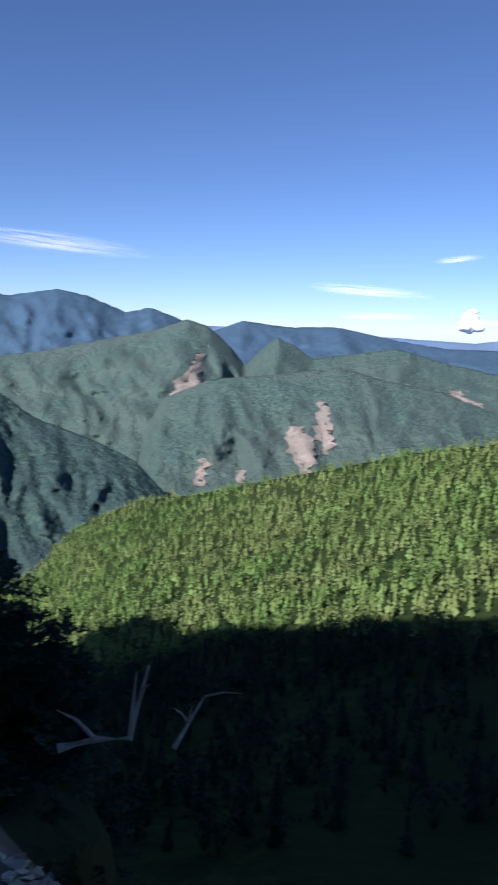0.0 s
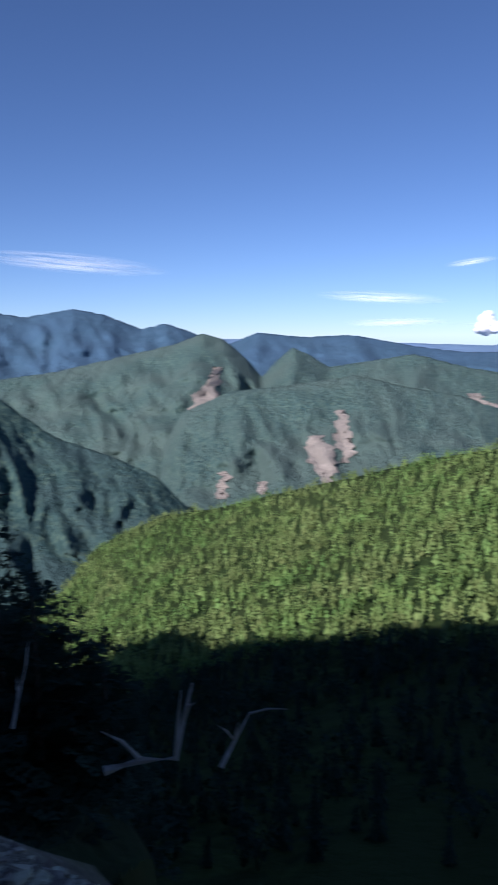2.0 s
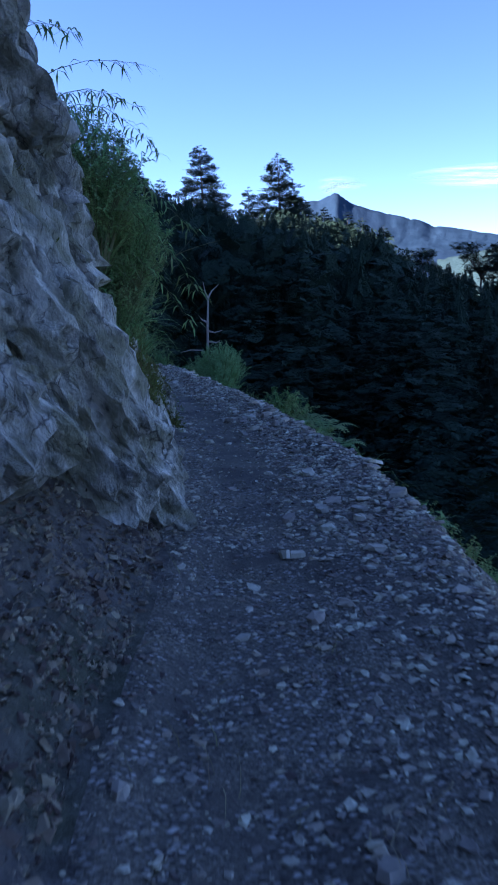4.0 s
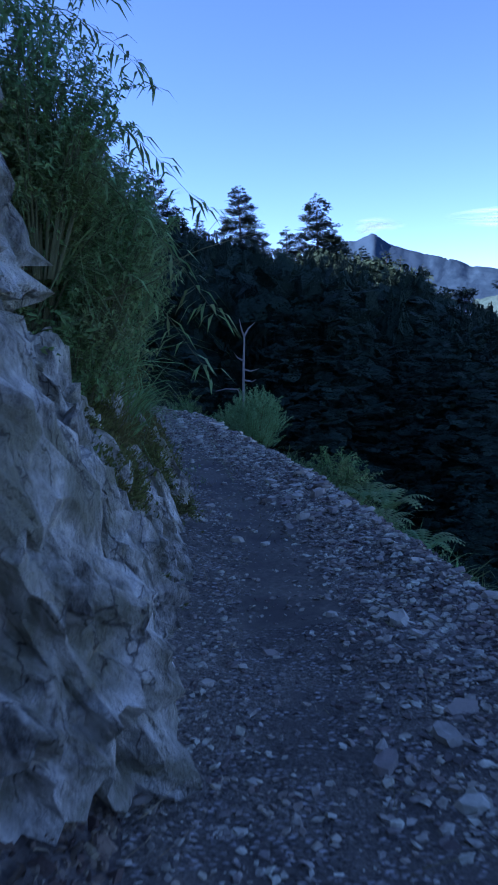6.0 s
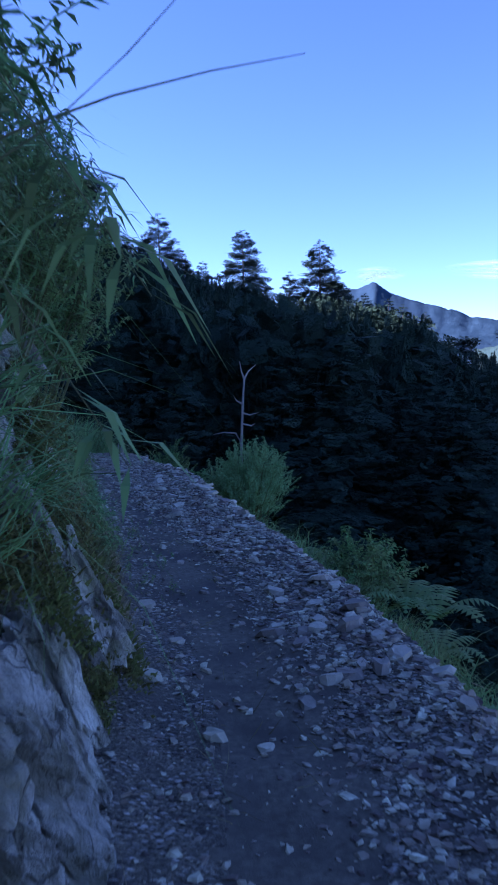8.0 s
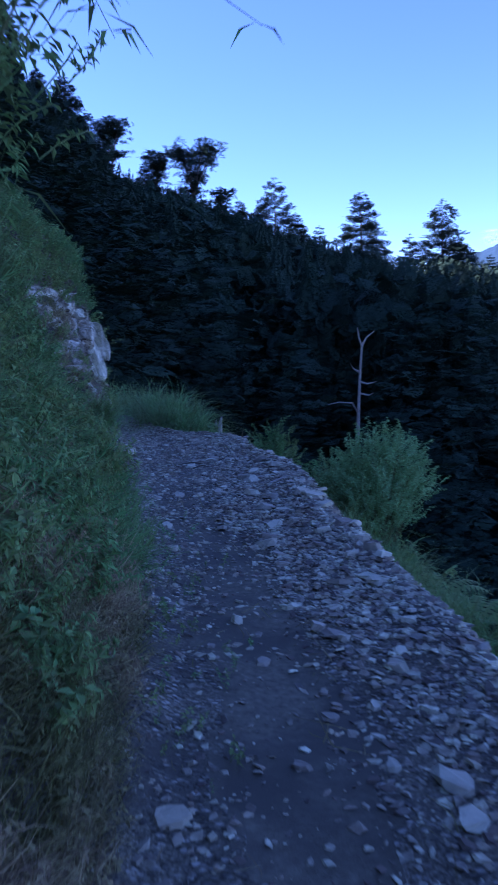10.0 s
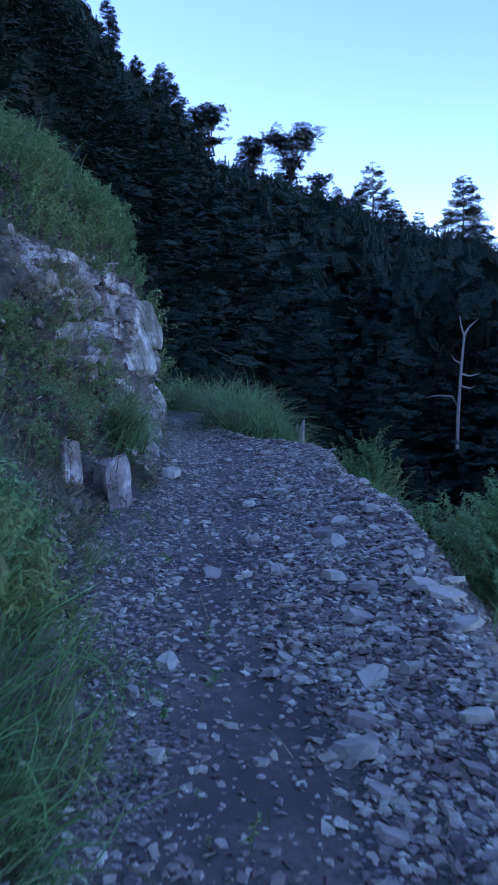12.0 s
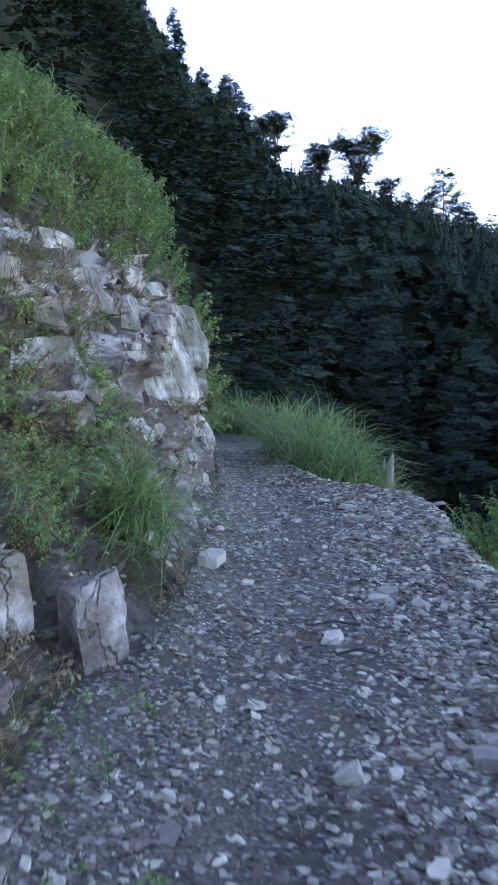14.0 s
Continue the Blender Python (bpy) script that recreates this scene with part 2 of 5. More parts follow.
def wisp_material():
    m = bpy.data.materials.new("thin_cloud")
    m.use_nodes = True
    nodes, links = m.node_tree.nodes, m.node_tree.links
    p = nodes["Principled BSDF"]
    p.inputs["Base Color"].default_value = (0.92, 0.92, 0.92, 1)
    p.inputs["Roughness"].default_value = 1.0
    n = noise_of(nodes, links, 1.6, 6, 0.6, (1.0, 2.6, 2.6), twist=0.6, local=True)
    tc = nodes.new("ShaderNodeTexCoord")
    g = nodes.new("ShaderNodeTexGradient")
    g.gradient_type = "SPHERICAL"
    links.new(tc.outputs["Object"], g.inputs["Vector"])
    mul = nodes.new("ShaderNodeMath")
    mul.operation = "MULTIPLY"
    links.new(ramp(nodes, links, n, [(0.38, (0, 0, 0)), (0.75, (1, 1, 1))]), mul.inputs[0])
    soft_edge = nodes.new("ShaderNodeMath")
    soft_edge.operation = "POWER"
    soft_edge.inputs[1].default_value = 1.3
    links.new(g.outputs["Fac"], soft_edge.inputs[0])
    links.new(soft_edge.outputs[0], mul.inputs[1])
    mul2 = nodes.new("ShaderNodeMath")
    mul2.operation, mul2.use_clamp = "MULTIPLY", True
    mul2.inputs[1].default_value = 0.9
    links.new(mul.outputs[0], mul2.inputs[0])
    links.new(mul2.outputs[0], p.inputs["Alpha"])
    return m


WISP = wisp_material()


# ---- building helpers ----
def part(name, bm, material, parent=None, label=""):
    me = bpy.data.meshes.new(name)
    bm.to_mesh(me)
    bm.free()
    me.materials.append(material)
    ob = new(name, me)
    if parent:
        ob.parent = parent
    return tagged(ob, label)


def mesh_of(name, verts, faces, material, parent=None, label="", smooth=False):
    me = bpy.data.meshes.new(name)
    verts, faces = np.asarray(verts, np.float32), np.asarray(faces, np.int32)
    k = faces.shape[1]
    me.vertices.add(len(verts))
    me.vertices.foreach_set("co", verts.ravel())
    me.loops.add(faces.size)
    me.loops.foreach_set("vertex_index", faces.ravel())
    me.polygons.add(len(faces))
    me.polygons.foreach_set("loop_start", np.arange(0, faces.size, k, dtype=np.int32))
    me.polygons.foreach_set("use_smooth", np.full(len(faces), smooth))
    me.update(calc_edges=True)
    me.materials.append(material)
    ob = new(name, me)
    if parent:
        ob.parent = parent
    return tagged(ob, label)


def stamp(templates, which, places, yaws, sizes, tilts=None, tall=None):
    """Copies of small triangle meshes joined into one list of vertices and faces. tilts: lean about x and y in radians."""
    vs, fs, base = [], [], 0
    for k, (tv, tf) in enumerate(templates):
        idx = np.nonzero(which == k)[0]
        if not len(idx):
            continue
        v = np.repeat(tv[None], len(idx), 0) * sizes[idx][:, None, None]
        if tall is not None:
            v[:, :, 2] *= tall[idx][:, None]
        c, s = np.cos(yaws[idx])[:, None], np.sin(yaws[idx])[:, None]
        x, y, z = v[:, :, 0] * c - v[:, :, 1] * s, v[:, :, 0] * s + v[:, :, 1] * c, v[:, :, 2]
        if tilts is not None:
            a, b = tilts[idx, 0][:, None], tilts[idx, 1][:, None]
            y, z = y * np.cos(a) - z * np.sin(a), y * np.sin(a) + z * np.cos(a)
            x, z = x * np.cos(b) + z * np.sin(b), -x * np.sin(b) + z * np.cos(b)
        v = np.stack([x, y, z], -1) + places[idx][:, None, :]
        f = tf[None] + (np.arange(len(idx)) * len(tv))[:, None, None] + base
        vs.append(v.reshape(-1, 3))
        fs.append(f.reshape(-1, tf.shape[1]))
        base += len(idx) * len(tv)
    return np.concatenate(vs), np.concatenate(fs)


def tube(bm, points, radii, sides=6):
    """A tapered round limb along points."""
    rings = []
    for i, p in enumerate(points):
        p = Vector(p)
        d = (Vector(points[min(i + 1, len(points) - 1)]) - Vector(points[max(i - 1, 0)])).normalized()
        u = d.orthogonal().normalized()
        w = d.cross(u)
        rings.append([bm.verts.new(p + (u * math.cos(a) + w * math.sin(a)) * radii[i])
                      for a in (2 * math.pi * k / sides for k in range(sides))])
    for a, b in zip(rings, rings[1:]):
        for k in range(sides):
            bm.faces.new((a[k], a[(k + 1) % sides], b[(k + 1) % sides], b[k]))
    bm.faces.new(rings[-1])


rng = np.random.default_rng(7)


# ---- the ground: trail bench, bank above it, drop below it ----
LEFT_Y = [-16, -8, -5, -3.9, -2.8, -1.9, -0.5, 0.5, 1.2, 2.0, 2.4, 3.9, 5.86, 7.2, 8.2, 8.8, 9.8, 11.7, 13.4, 14.1, 15.5, 17.1, 18.8, 21, 24]
LEFT_X = [-1.25, -1.0, -0.84, -0.68, -0.54, -0.62, -0.6, -0.54, -0.5, -0.5, -0.56, -0.75, -1.2, -1.85, -2.12, -2.05, -2.25, -2.75, -3.25, -3.5, -4.0, -4.55, -5.3, -8.5, -13]
RIGHT_Y = [-16, -8, -6.3, -5, -3.8, -2.9, -2.1, -0.4, 0.8, 1.7, 3.0, 4.3, 4.9, 5.6, 6.8, 7.6, 8.3, 9.4, 10.0, 11.0, 12.9, 13.45, 14.3, 15.3, 18, 19, 21, 24]
RIGHT_X = [0.6, 0.8, 0.86, 0.9, 1.0, 1.15, 1.24, 1.28, 1.16, 1.05, 0.9, 0.65, 0.5, 0.38, 0.06, -0.03, -0.1, -0.28, -0.5, -0.8, -1.12, -1.45, -2.4, -2.95, -3.8, -4.6, -7.0, -11]


def left_edge(y):
    return np.interp(y, LEFT_Y, LEFT_X)


def right_edge(y):
    return np.interp(y, RIGHT_Y, RIGHT_X)


def trail_z(y):
    return np.interp(y, [-16, -8, -4, -0.5, 1, 6, 8, 11.5, 14, 17, 20, 24], [0.36, 0.27, 0.14, 0.03, 0, 0, -0.03, -0.25, -0.42, -0.58, -0.7, -0.85])


def lean(y):
    return np.interp(y, [-4, -2.4, -1.8, 2.0, 3.0, 5.8, 6.8, 7.9, 8.5, 11.5, 12.6, 13.4, 14.0, 20], [0.55, 0.42, 0.36, 0.36, 0.5, 0.5, 0.8, 0.9, 0.5, 0.36, 0.22, 0.14, 0.6, 0.8])


def fbm(x, y, z, octaves=4):
    return noise.fractal((x, y, z), 1.0, 2.0, octaves, noise_basis="PERLIN_ORIGINAL")


def tread_z(x, y):
    """Height of the trail's surface between its edges."""
    lo, hi = left_edge(y), right_edge(y)
    u = (x - lo) / max(hi - lo, 0.1)
    dish = -0.035 * math.exp(-((u - 0.42) / 0.22) ** 2) + 0.05 * math.exp(-((u - 0.95) / 0.12) ** 2) + 0.05 * math.exp(-((u - 0.02) / 0.08) ** 2)
    return trail_z(y) + dish + 0.025 * fbm(x * 1.7, y * 1.7, 0.3) + 0.008 * fbm(x * 9, y * 9, 5.0, 2)


def bank_point(y, h):
    """A point of the bank h metres up its face: place before roughening."""
    k = lean(y)
    x = left_edge(y) - k * min(h, 2.8) - max(h - 2.8, 0) / math.tan(radians(36))
    if y < -2.2:  # loose debris heaped against the foot of the bank
        x -= 0.5 * min(1.0, h / 0.6) * min(1.0, (-2.2 - y) / 0.5)
    return x, y, trail_z(y) + h


def bank(y, h, rough=1.0):
    x, y, z = bank_point(y, h)
    a = rough * min(1.0, h / 0.25) * (0.1 + 0.05 * min(h, 3))
    n = fbm(x * 1.1, y * 1.1, z * 1.1) * 1.0 + 0.5 * fbm(x * 4, y * 4, z * 4, 3)
    if 8.3 < y < 14 and h < 2.6:  # broken ledges of the outcrop
        w = 0.3 * noise.noise((y * 3, h * 3, 1.0))
        x += 0.16 * min(1.0, h / 0.3) * (noise.cell((y * 2.3 + w, h * 3.4 + 0.4 * y + w, 4.0)) - 0.5 + 0.5 * (noise.cell((y * 6 + w, h * 8 + y, 2.0)) - 0.5))
    return x + a * n, y + 0.5 * a * fbm(x * 1.5 + 9, y * 1.5, z * 1.5), z + 0.3 * a * n


def drop_point(y, d):
    """A point on the slope that falls away d metres beyond the outer edge."""
    x = right_edge(y) + d
    n = fbm(x * 0.8, y * 0.8, 2.0)
    return x + 0.12 * n * min(1, d), y, trail_z(y) + 0.03 - 1.05 * d - 0.12 * d * min(d, 3) / 3 + 0.12 * n * min(1, d)


def build_ground():
    ys = np.concatenate([np.arange(-16, -10, 0.4), np.arange(-10, 15, 0.08), np.arange(15, 24.1, 0.4)])
    outs = [14, 10, 7, 5, 3.6, 2.6, 1.9, 1.4, 1.0, 0.7, 0.45, 0.25, 0.1]
    hs = [0.05 + 0.09 * k for k in range(30)] + [2.8, 3.2, 3.8, 4.6, 6, 8, 10, 13, 17]
    n_t = 30
    verts = []
    for y in ys:
        y = float(y)
        lo, hi = left_edge(y), right_edge(y)
        for d in outs:
            verts.append(drop_point(y, d))
        for k in range(n_t + 1):
            x = hi + (lo - hi) * k / n_t
            verts.append((x, y, tread_z(x, y)))
        for h in hs:
            verts.append(bank(y, h))
    cols = len(outs) + n_t + 1 + len(hs)
    i, j = np.meshgrid(np.arange(len(ys) - 1), np.arange(cols - 1), indexing="ij")
    a = i * cols + j
    faces = np.stack([a, a + cols, a + cols + 1, a + 1], -1).reshape(-1, 4)
    ob = mesh_of("trail", verts, faces, SOIL, smooth=True)
    ob.data.materials.append(EARTH)
    strip = np.tile(np.where((np.arange(cols - 1) < len(outs) - 3) | (np.arange(cols - 1) >= len(outs) + n_t), 1, 0), len(ys) - 1)
    strip = strip.reshape(len(ys) - 1, cols - 1)
    ob.data.materials.append(TROD)
    ob.data.materials.append(FACE)
    for i, y in enumerate(ys[:-1]):
        for k in range(n_t):
            u = 1 - (k + 0.5) / n_t
            reach = 0.17 + 0.09 * noise.noise((u * 2, float(y) * 1.3, 7.0)) + 0.05 * noise.noise((u * 9, float(y) * 5, 2.0))
            if -0.5 < y < 7.2 and abs(u - 0.4 - 0.05 * math.sin(float(y))) < reach:
                strip[i, len(outs) + k] = 2
    for i, y in enumerate(ys[:-1]):
        for k, h in enumerate(hs[:-1]):
            low = 0.75 - 0.6 * min(1.0, max(0.0, (float(y) - 9.6) / 1.2)) + 0.25 * noise.noise((float(y) * 2, h * 2, 3.0))
            if 9.1 < y < 13.9 and low < h < 2.15 + 0.25 * noise.noise((float(y) * 1.5, 1.0, 8.0)) and noise.noise((float(y) * 1.7, h * 2.2, 6.0)) > -0.28:
                strip[i, len(outs) + n_t + 1 + k] = 3
    ob.data.polygons.foreach_set("material_index", strip.ravel().astype(np.int32))
    return tagged(ob, "grey stony mountain trail cut into an earth bank", "ground", kind="structure")


trail = build_ground()

# ---- the land around: each hill falls from its crest towards the trail ----
EYE = Vector((0, 0, 1.5))


def at(az, el, r):
    d = direction(az, 0)
    return EYE + Vector((d.x * r, d.y * r, r * math.tan(radians(el))))


def hill(name, crest, dist, foot_el, foot_dist, material, label, folds=0.06, fold_size=1.0, n_az=160, n_v=44, curve=1.0, seed=0.0, back=0.5):
    """A hill as one sheet. crest: degrees left of +y and degrees up along its skyline; dist: metres to the crest, by the same degrees."""
    az_k = [c[0] for c in crest]
    flip = np.argsort(az_k)
    az_s, el_s = np.array(az_k)[flip], np.array([c[1] for c in crest])[flip]
    azs = np.linspace(az_s[0], az_s[-1], n_az)
    d_az, d_r = zip(*sorted(dist))
    verts = []
    for az in azs:
        el, r1 = np.interp(az, az_s, el_s), np.interp(az, d_az, d_r)
        fe = foot_el(az) if callable(foot_el) else foot_el
        fr = foot_dist(az) if callable(foot_dist) else foot_dist
        crestp = at(az, el, r1)
        verts.append((crestp.x * 1.25, crestp.y * 1.25, crestp.z - r1 * back))
        verts.append((crestp.x * 1.05, crestp.y * 1.05, crestp.z - r1 * 0.04 * min(1.0, back * 2)))
        for k in range(n_v + 1):
            v = k / n_v
            r = r1 * (fr / r1) ** v
            e = el + (fe - el) * v ** curve
            p = at(az, e, r)
            w = min(1.0, v * 4)
            s = az / (4.0 * fold_size) + seed * 3.1
            warp = 0.45 * noise.noise((s * 0.7, v * 2.5, seed)) + 0.35 * (v - 0.3) * noise.noise((s * 0.4, 4.0, seed))
            f = 0.6 * (0.7 - 2.0 * abs(noise.noise((s * 0.8 + warp * 1.6, v * 1.1, seed + 1.7))))
            f += 0.5 * (0.6 - 2.0 * abs(noise.noise((s * 1.9 + warp * 3 + v * 1.5, v * 3.0, seed + 5.1)))) + 0.55 * fbm(s * 2.2 + v * 2, v * 4.5, seed, 5)
            j = fbm(az * 1.3 + seed, v * 30, seed) + 0.6 * fbm(az * 4.1, 2.0 + v * 60, seed, 3)
            p.z += 0.0022 * r * j * (1 - w) + f * folds * r * 0.12 * w
            p -= direction(az, 0) * (f * folds * r * w)
            q = p * (22.0 / r1)
            p -= direction(az, 0) * (0.018 * r * w * fbm(q.x + seed, q.y, q.z * 2.5, 4))
            far = math.hypot(p.x, p.y)
            p.z = min(p.z, 1.5 + far * math.tan(radians(el - 0.12 * w + (fe - el) * v * 0.1)))
            verts.append(p[:])
    cols = n_v + 3
    i, j = np.meshgrid(np.arange(n_az - 1), np.arange(cols - 1), indexing="ij")
    a = i * cols + j
    faces = np.stack([a, a + 1, a + cols + 1, a + cols], -1).reshape(-1, 4)
    return tagged(mesh_of(name, verts, faces, material, smooth=True), label, "hillside", kind="structure")


# shaded slope that wraps round from above the trail to the spur across the gully
# crest past 36 degrees is unseen; heights set to shape its shadow on the ridge
SLOPE_CREST = [(178, 38), (120, 50), (90, 50), (70, 48.7), (56, 46.4), (45, 40.2), (36, 33), (32, 30), (28, 26), (24, 20.5), (22, 17.8), (17, 13), (13, 9), (8, 7.5), (4, 6.0), (0, 4.6), (-6, 3.4),
               (-12, 2.2), (-16, 0.5), (-22, -1.4), (-26, -3.2), (-29, -6.2), (-32, -10.0), (-36, -13.5), (-39, -19), (-46, -27), (-56, -34), (-64, -40)]
SLOPE_DIST = [(178, 120), (120, 105), (90, 100), (60, 115), (40, 170), (30, 220), (22.5, 250), (10, 235), (0, 240), (-12, 250), (-17, 200), (-22, 160), (-30, 130),
              (-36, 90), (-42, 60), (-56, 40), (-64, 30)]


def slope_foot_el(az):
    return float(np.interp(az, [-64, 2, 8, 14, 20, 30, 60, 178], [-44, -40, -34, -16, 2, 18, 26, 26]))


def slope_foot_r(az):
    return float(np.interp(az, [-64, 0, 10, 20, 60, 178], [20, 20, 24, 22, 16, 16]))


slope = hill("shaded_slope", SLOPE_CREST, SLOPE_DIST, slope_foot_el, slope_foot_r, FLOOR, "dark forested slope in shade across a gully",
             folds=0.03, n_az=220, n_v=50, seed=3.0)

# sunlit ridge across the valley
RIDGE_CREST = [(-36, -19.5), (-45.2, -16.6), (-49, -14.4), (-53, -12.9), (-57, -12.5), (-62, -11.4), (-68, -10.1), (-73, -8.8), (-78, -7.9),
               (-82, -7.1), (-87, -5.7), (-95, -3), (-115, 2), (-150, 4)]
RIDGE_DIST = [(-36, 900), (-46, 860), (-55, 760), (-65, 640), (-75, 540), (-88, 420), (-115, 350), (-150, 300)]
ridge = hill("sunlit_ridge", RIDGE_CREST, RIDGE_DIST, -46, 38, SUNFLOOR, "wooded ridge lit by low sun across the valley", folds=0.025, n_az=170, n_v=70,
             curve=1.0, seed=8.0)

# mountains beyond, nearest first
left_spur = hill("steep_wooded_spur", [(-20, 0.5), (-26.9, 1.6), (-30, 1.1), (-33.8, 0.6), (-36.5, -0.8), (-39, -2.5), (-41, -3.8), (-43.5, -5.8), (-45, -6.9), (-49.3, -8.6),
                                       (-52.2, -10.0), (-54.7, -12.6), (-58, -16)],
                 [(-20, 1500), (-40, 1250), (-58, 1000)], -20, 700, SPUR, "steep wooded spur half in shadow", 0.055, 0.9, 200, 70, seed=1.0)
front = hill("scarred_green_mountain", [(-48, -12), (-51.8, -9.4), (-54.1, -5.4), (-57.7, -3.9), (-62, -3.5), (-67, -2.8), (-70.3, -3.6), (-74.5, -4.3), (-80, -6.2), (-86.5, -7.5),
                                        (-94, -9)],
             [(-48, 1700), (-67, 1800), (-94, 1900)], -17, 1000, GREEN, "green mountain with bare landslide scars", 0.05, 1.1, 260, 80, seed=5.0)
peak_hill = hill("scarred_peak", [(-36, -3.2), (-40.5, -2.8), (-45.4, -2.2), (-49.5, -1.3), (-53.7, -0.4), (-55.6, 0.35), (-57.2, -0.1), (-58.8, -1.5), (-60, -2.9), (-61, -1.7),
                                  (-62.3, -0.7), (-63.6, -1.4), (-64.8, -2.2), (-71, -1.3), (-74.4, -2.2), (-80, -3.2), (-86.5, -4.8), (-94, -6)],
                 [(-36, 2400), (-94, 2500)], -11, 1500, GREEN, "pointed green mountain with a long landslide scar", 0.04, 1.0, 260, 60, seed=9.0)
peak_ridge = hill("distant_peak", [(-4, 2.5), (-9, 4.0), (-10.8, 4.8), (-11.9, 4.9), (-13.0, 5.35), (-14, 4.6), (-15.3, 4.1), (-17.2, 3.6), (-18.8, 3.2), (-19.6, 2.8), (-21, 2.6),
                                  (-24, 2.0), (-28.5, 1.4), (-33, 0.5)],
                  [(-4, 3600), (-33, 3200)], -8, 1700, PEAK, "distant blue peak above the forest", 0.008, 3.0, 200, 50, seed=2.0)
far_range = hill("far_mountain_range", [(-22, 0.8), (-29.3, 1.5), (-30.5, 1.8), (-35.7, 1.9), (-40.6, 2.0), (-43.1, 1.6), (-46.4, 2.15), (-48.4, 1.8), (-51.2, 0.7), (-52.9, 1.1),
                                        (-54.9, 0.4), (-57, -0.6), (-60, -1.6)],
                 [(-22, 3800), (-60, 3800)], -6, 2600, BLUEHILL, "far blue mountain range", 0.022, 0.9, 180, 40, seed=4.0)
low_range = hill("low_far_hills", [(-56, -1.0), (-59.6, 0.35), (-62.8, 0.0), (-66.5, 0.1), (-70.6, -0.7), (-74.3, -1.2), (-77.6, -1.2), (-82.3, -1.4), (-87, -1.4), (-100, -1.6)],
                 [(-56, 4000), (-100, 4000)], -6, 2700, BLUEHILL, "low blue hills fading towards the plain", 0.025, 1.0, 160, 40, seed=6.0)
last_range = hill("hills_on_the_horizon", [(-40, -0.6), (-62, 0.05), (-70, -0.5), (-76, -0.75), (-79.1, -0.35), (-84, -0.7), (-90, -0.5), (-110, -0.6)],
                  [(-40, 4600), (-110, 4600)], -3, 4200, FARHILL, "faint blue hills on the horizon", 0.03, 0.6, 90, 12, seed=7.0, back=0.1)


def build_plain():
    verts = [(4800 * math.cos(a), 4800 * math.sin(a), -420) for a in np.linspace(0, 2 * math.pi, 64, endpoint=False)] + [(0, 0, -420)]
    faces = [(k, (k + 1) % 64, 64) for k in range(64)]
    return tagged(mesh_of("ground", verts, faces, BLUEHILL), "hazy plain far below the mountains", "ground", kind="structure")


build_plain()


# bare scars where the hillsides slid: patches draped on the mountains
def drape(ob, az, el):
    d = direction(az, el)
    hit, place, normal, _ = ob.ray_cast(EYE, d)
    return (place - d * 5) if hit else None


def scar(ob, outline_az, outline_el, seed):
    """A ragged patch draped over a mountain between bounds given row by row: left and right degrees at each height."""
    rows, cols, verts, faces = 22, 9, [], []
    n = len(outline_el)
    for i in range(rows + 1):
        t = i / rows * (n - 1)
        k = min(int(t), n - 2)
        f = t - k
        el = outline_el[k] * (1 - f) + outline_el[k + 1] * f
        lo, hi = (outline_az[k][s] * (1 - f) + outline_az[k + 1][s] * f for s in (0, 1))
        for j in range(cols + 1):
            w = (noise.noise((el * 2.3, j * 0.4, seed)) * 0.4 + noise.noise((el * 7, j, seed)) * 0.3) * (1.0 if 0 < j < cols else 1.5)
            az = lo + (hi - lo) * j / cols + w
            p = drape(ob, az, el + 0.1 * noise.noise((az * 3, el, seed)))
            verts.append(p[:] if p else (0, 0, -900))
    for i in range(rows):
        for j in range(cols):
            q = [i * (cols + 1) + j, i * (cols + 1) + j + 1, (i + 1) * (cols + 1) + j + 1, (i + 1) * (cols + 1) + j]
            if all(verts[v][2] > -800 for v in q):
                faces.append(q)
    if faces:
        tagged(mesh_of("landslide_scar", verts, faces, SCAR, smooth=True), "bare pinkish landslide scar on a green mountainside", "landslide", "landslide scars", "structure")


bpy.context.view_layer.update()
scar(peak_hill, [(-56.9, -56.5), (-57.0, -56.0), (-56.6, -55.3), (-57.2, -54.9), (-55.6, -54.3)], [-2.1, -2.9, -3.7, -4.6, -5.4], 1)
scar(front, [(-66.0, -65.6), (-66.4, -65.4), (-66.6, -65.5), (-66.9, -65.9), (-66.4, -66.0)], [-5.3, -6.3, -7.3, -8.3, -9.2], 2)
scar(front, [(-64.3, -63.5), (-65.3, -63.3), (-65.6, -63.6), (-65.4, -64.2), (-65.0, -64.5)], [-7.2, -8.2, -9.0, -10.0, -10.9], 3)
scar(front, [(-57.4, -57.1), (-57.5, -56.8), (-57.2, -56.6)], [-9.8, -10.6, -11.8], 4)
scar(front, [(-60.2, -59.9), (-60.3, -59.8)], [-10.6, -11.5], 6)
scar(peak_hill, [(-75.2, -74.6), (-76.4, -75.0), (-77.2, -76.2)], [-4.1, -4.7, -5.3], 5)
scar(peak_hill, [(-80.6, -79.8), (-82.6, -80.2)], [-5.4, -5.9], 7)


# ---- woods ----
def tri(faces):
    out = []
    for f in faces:
        out += [(f[0], f[k], f[k + 1]) for k in range(1, len(f) - 1)]
    return np.array(out, np.int32)


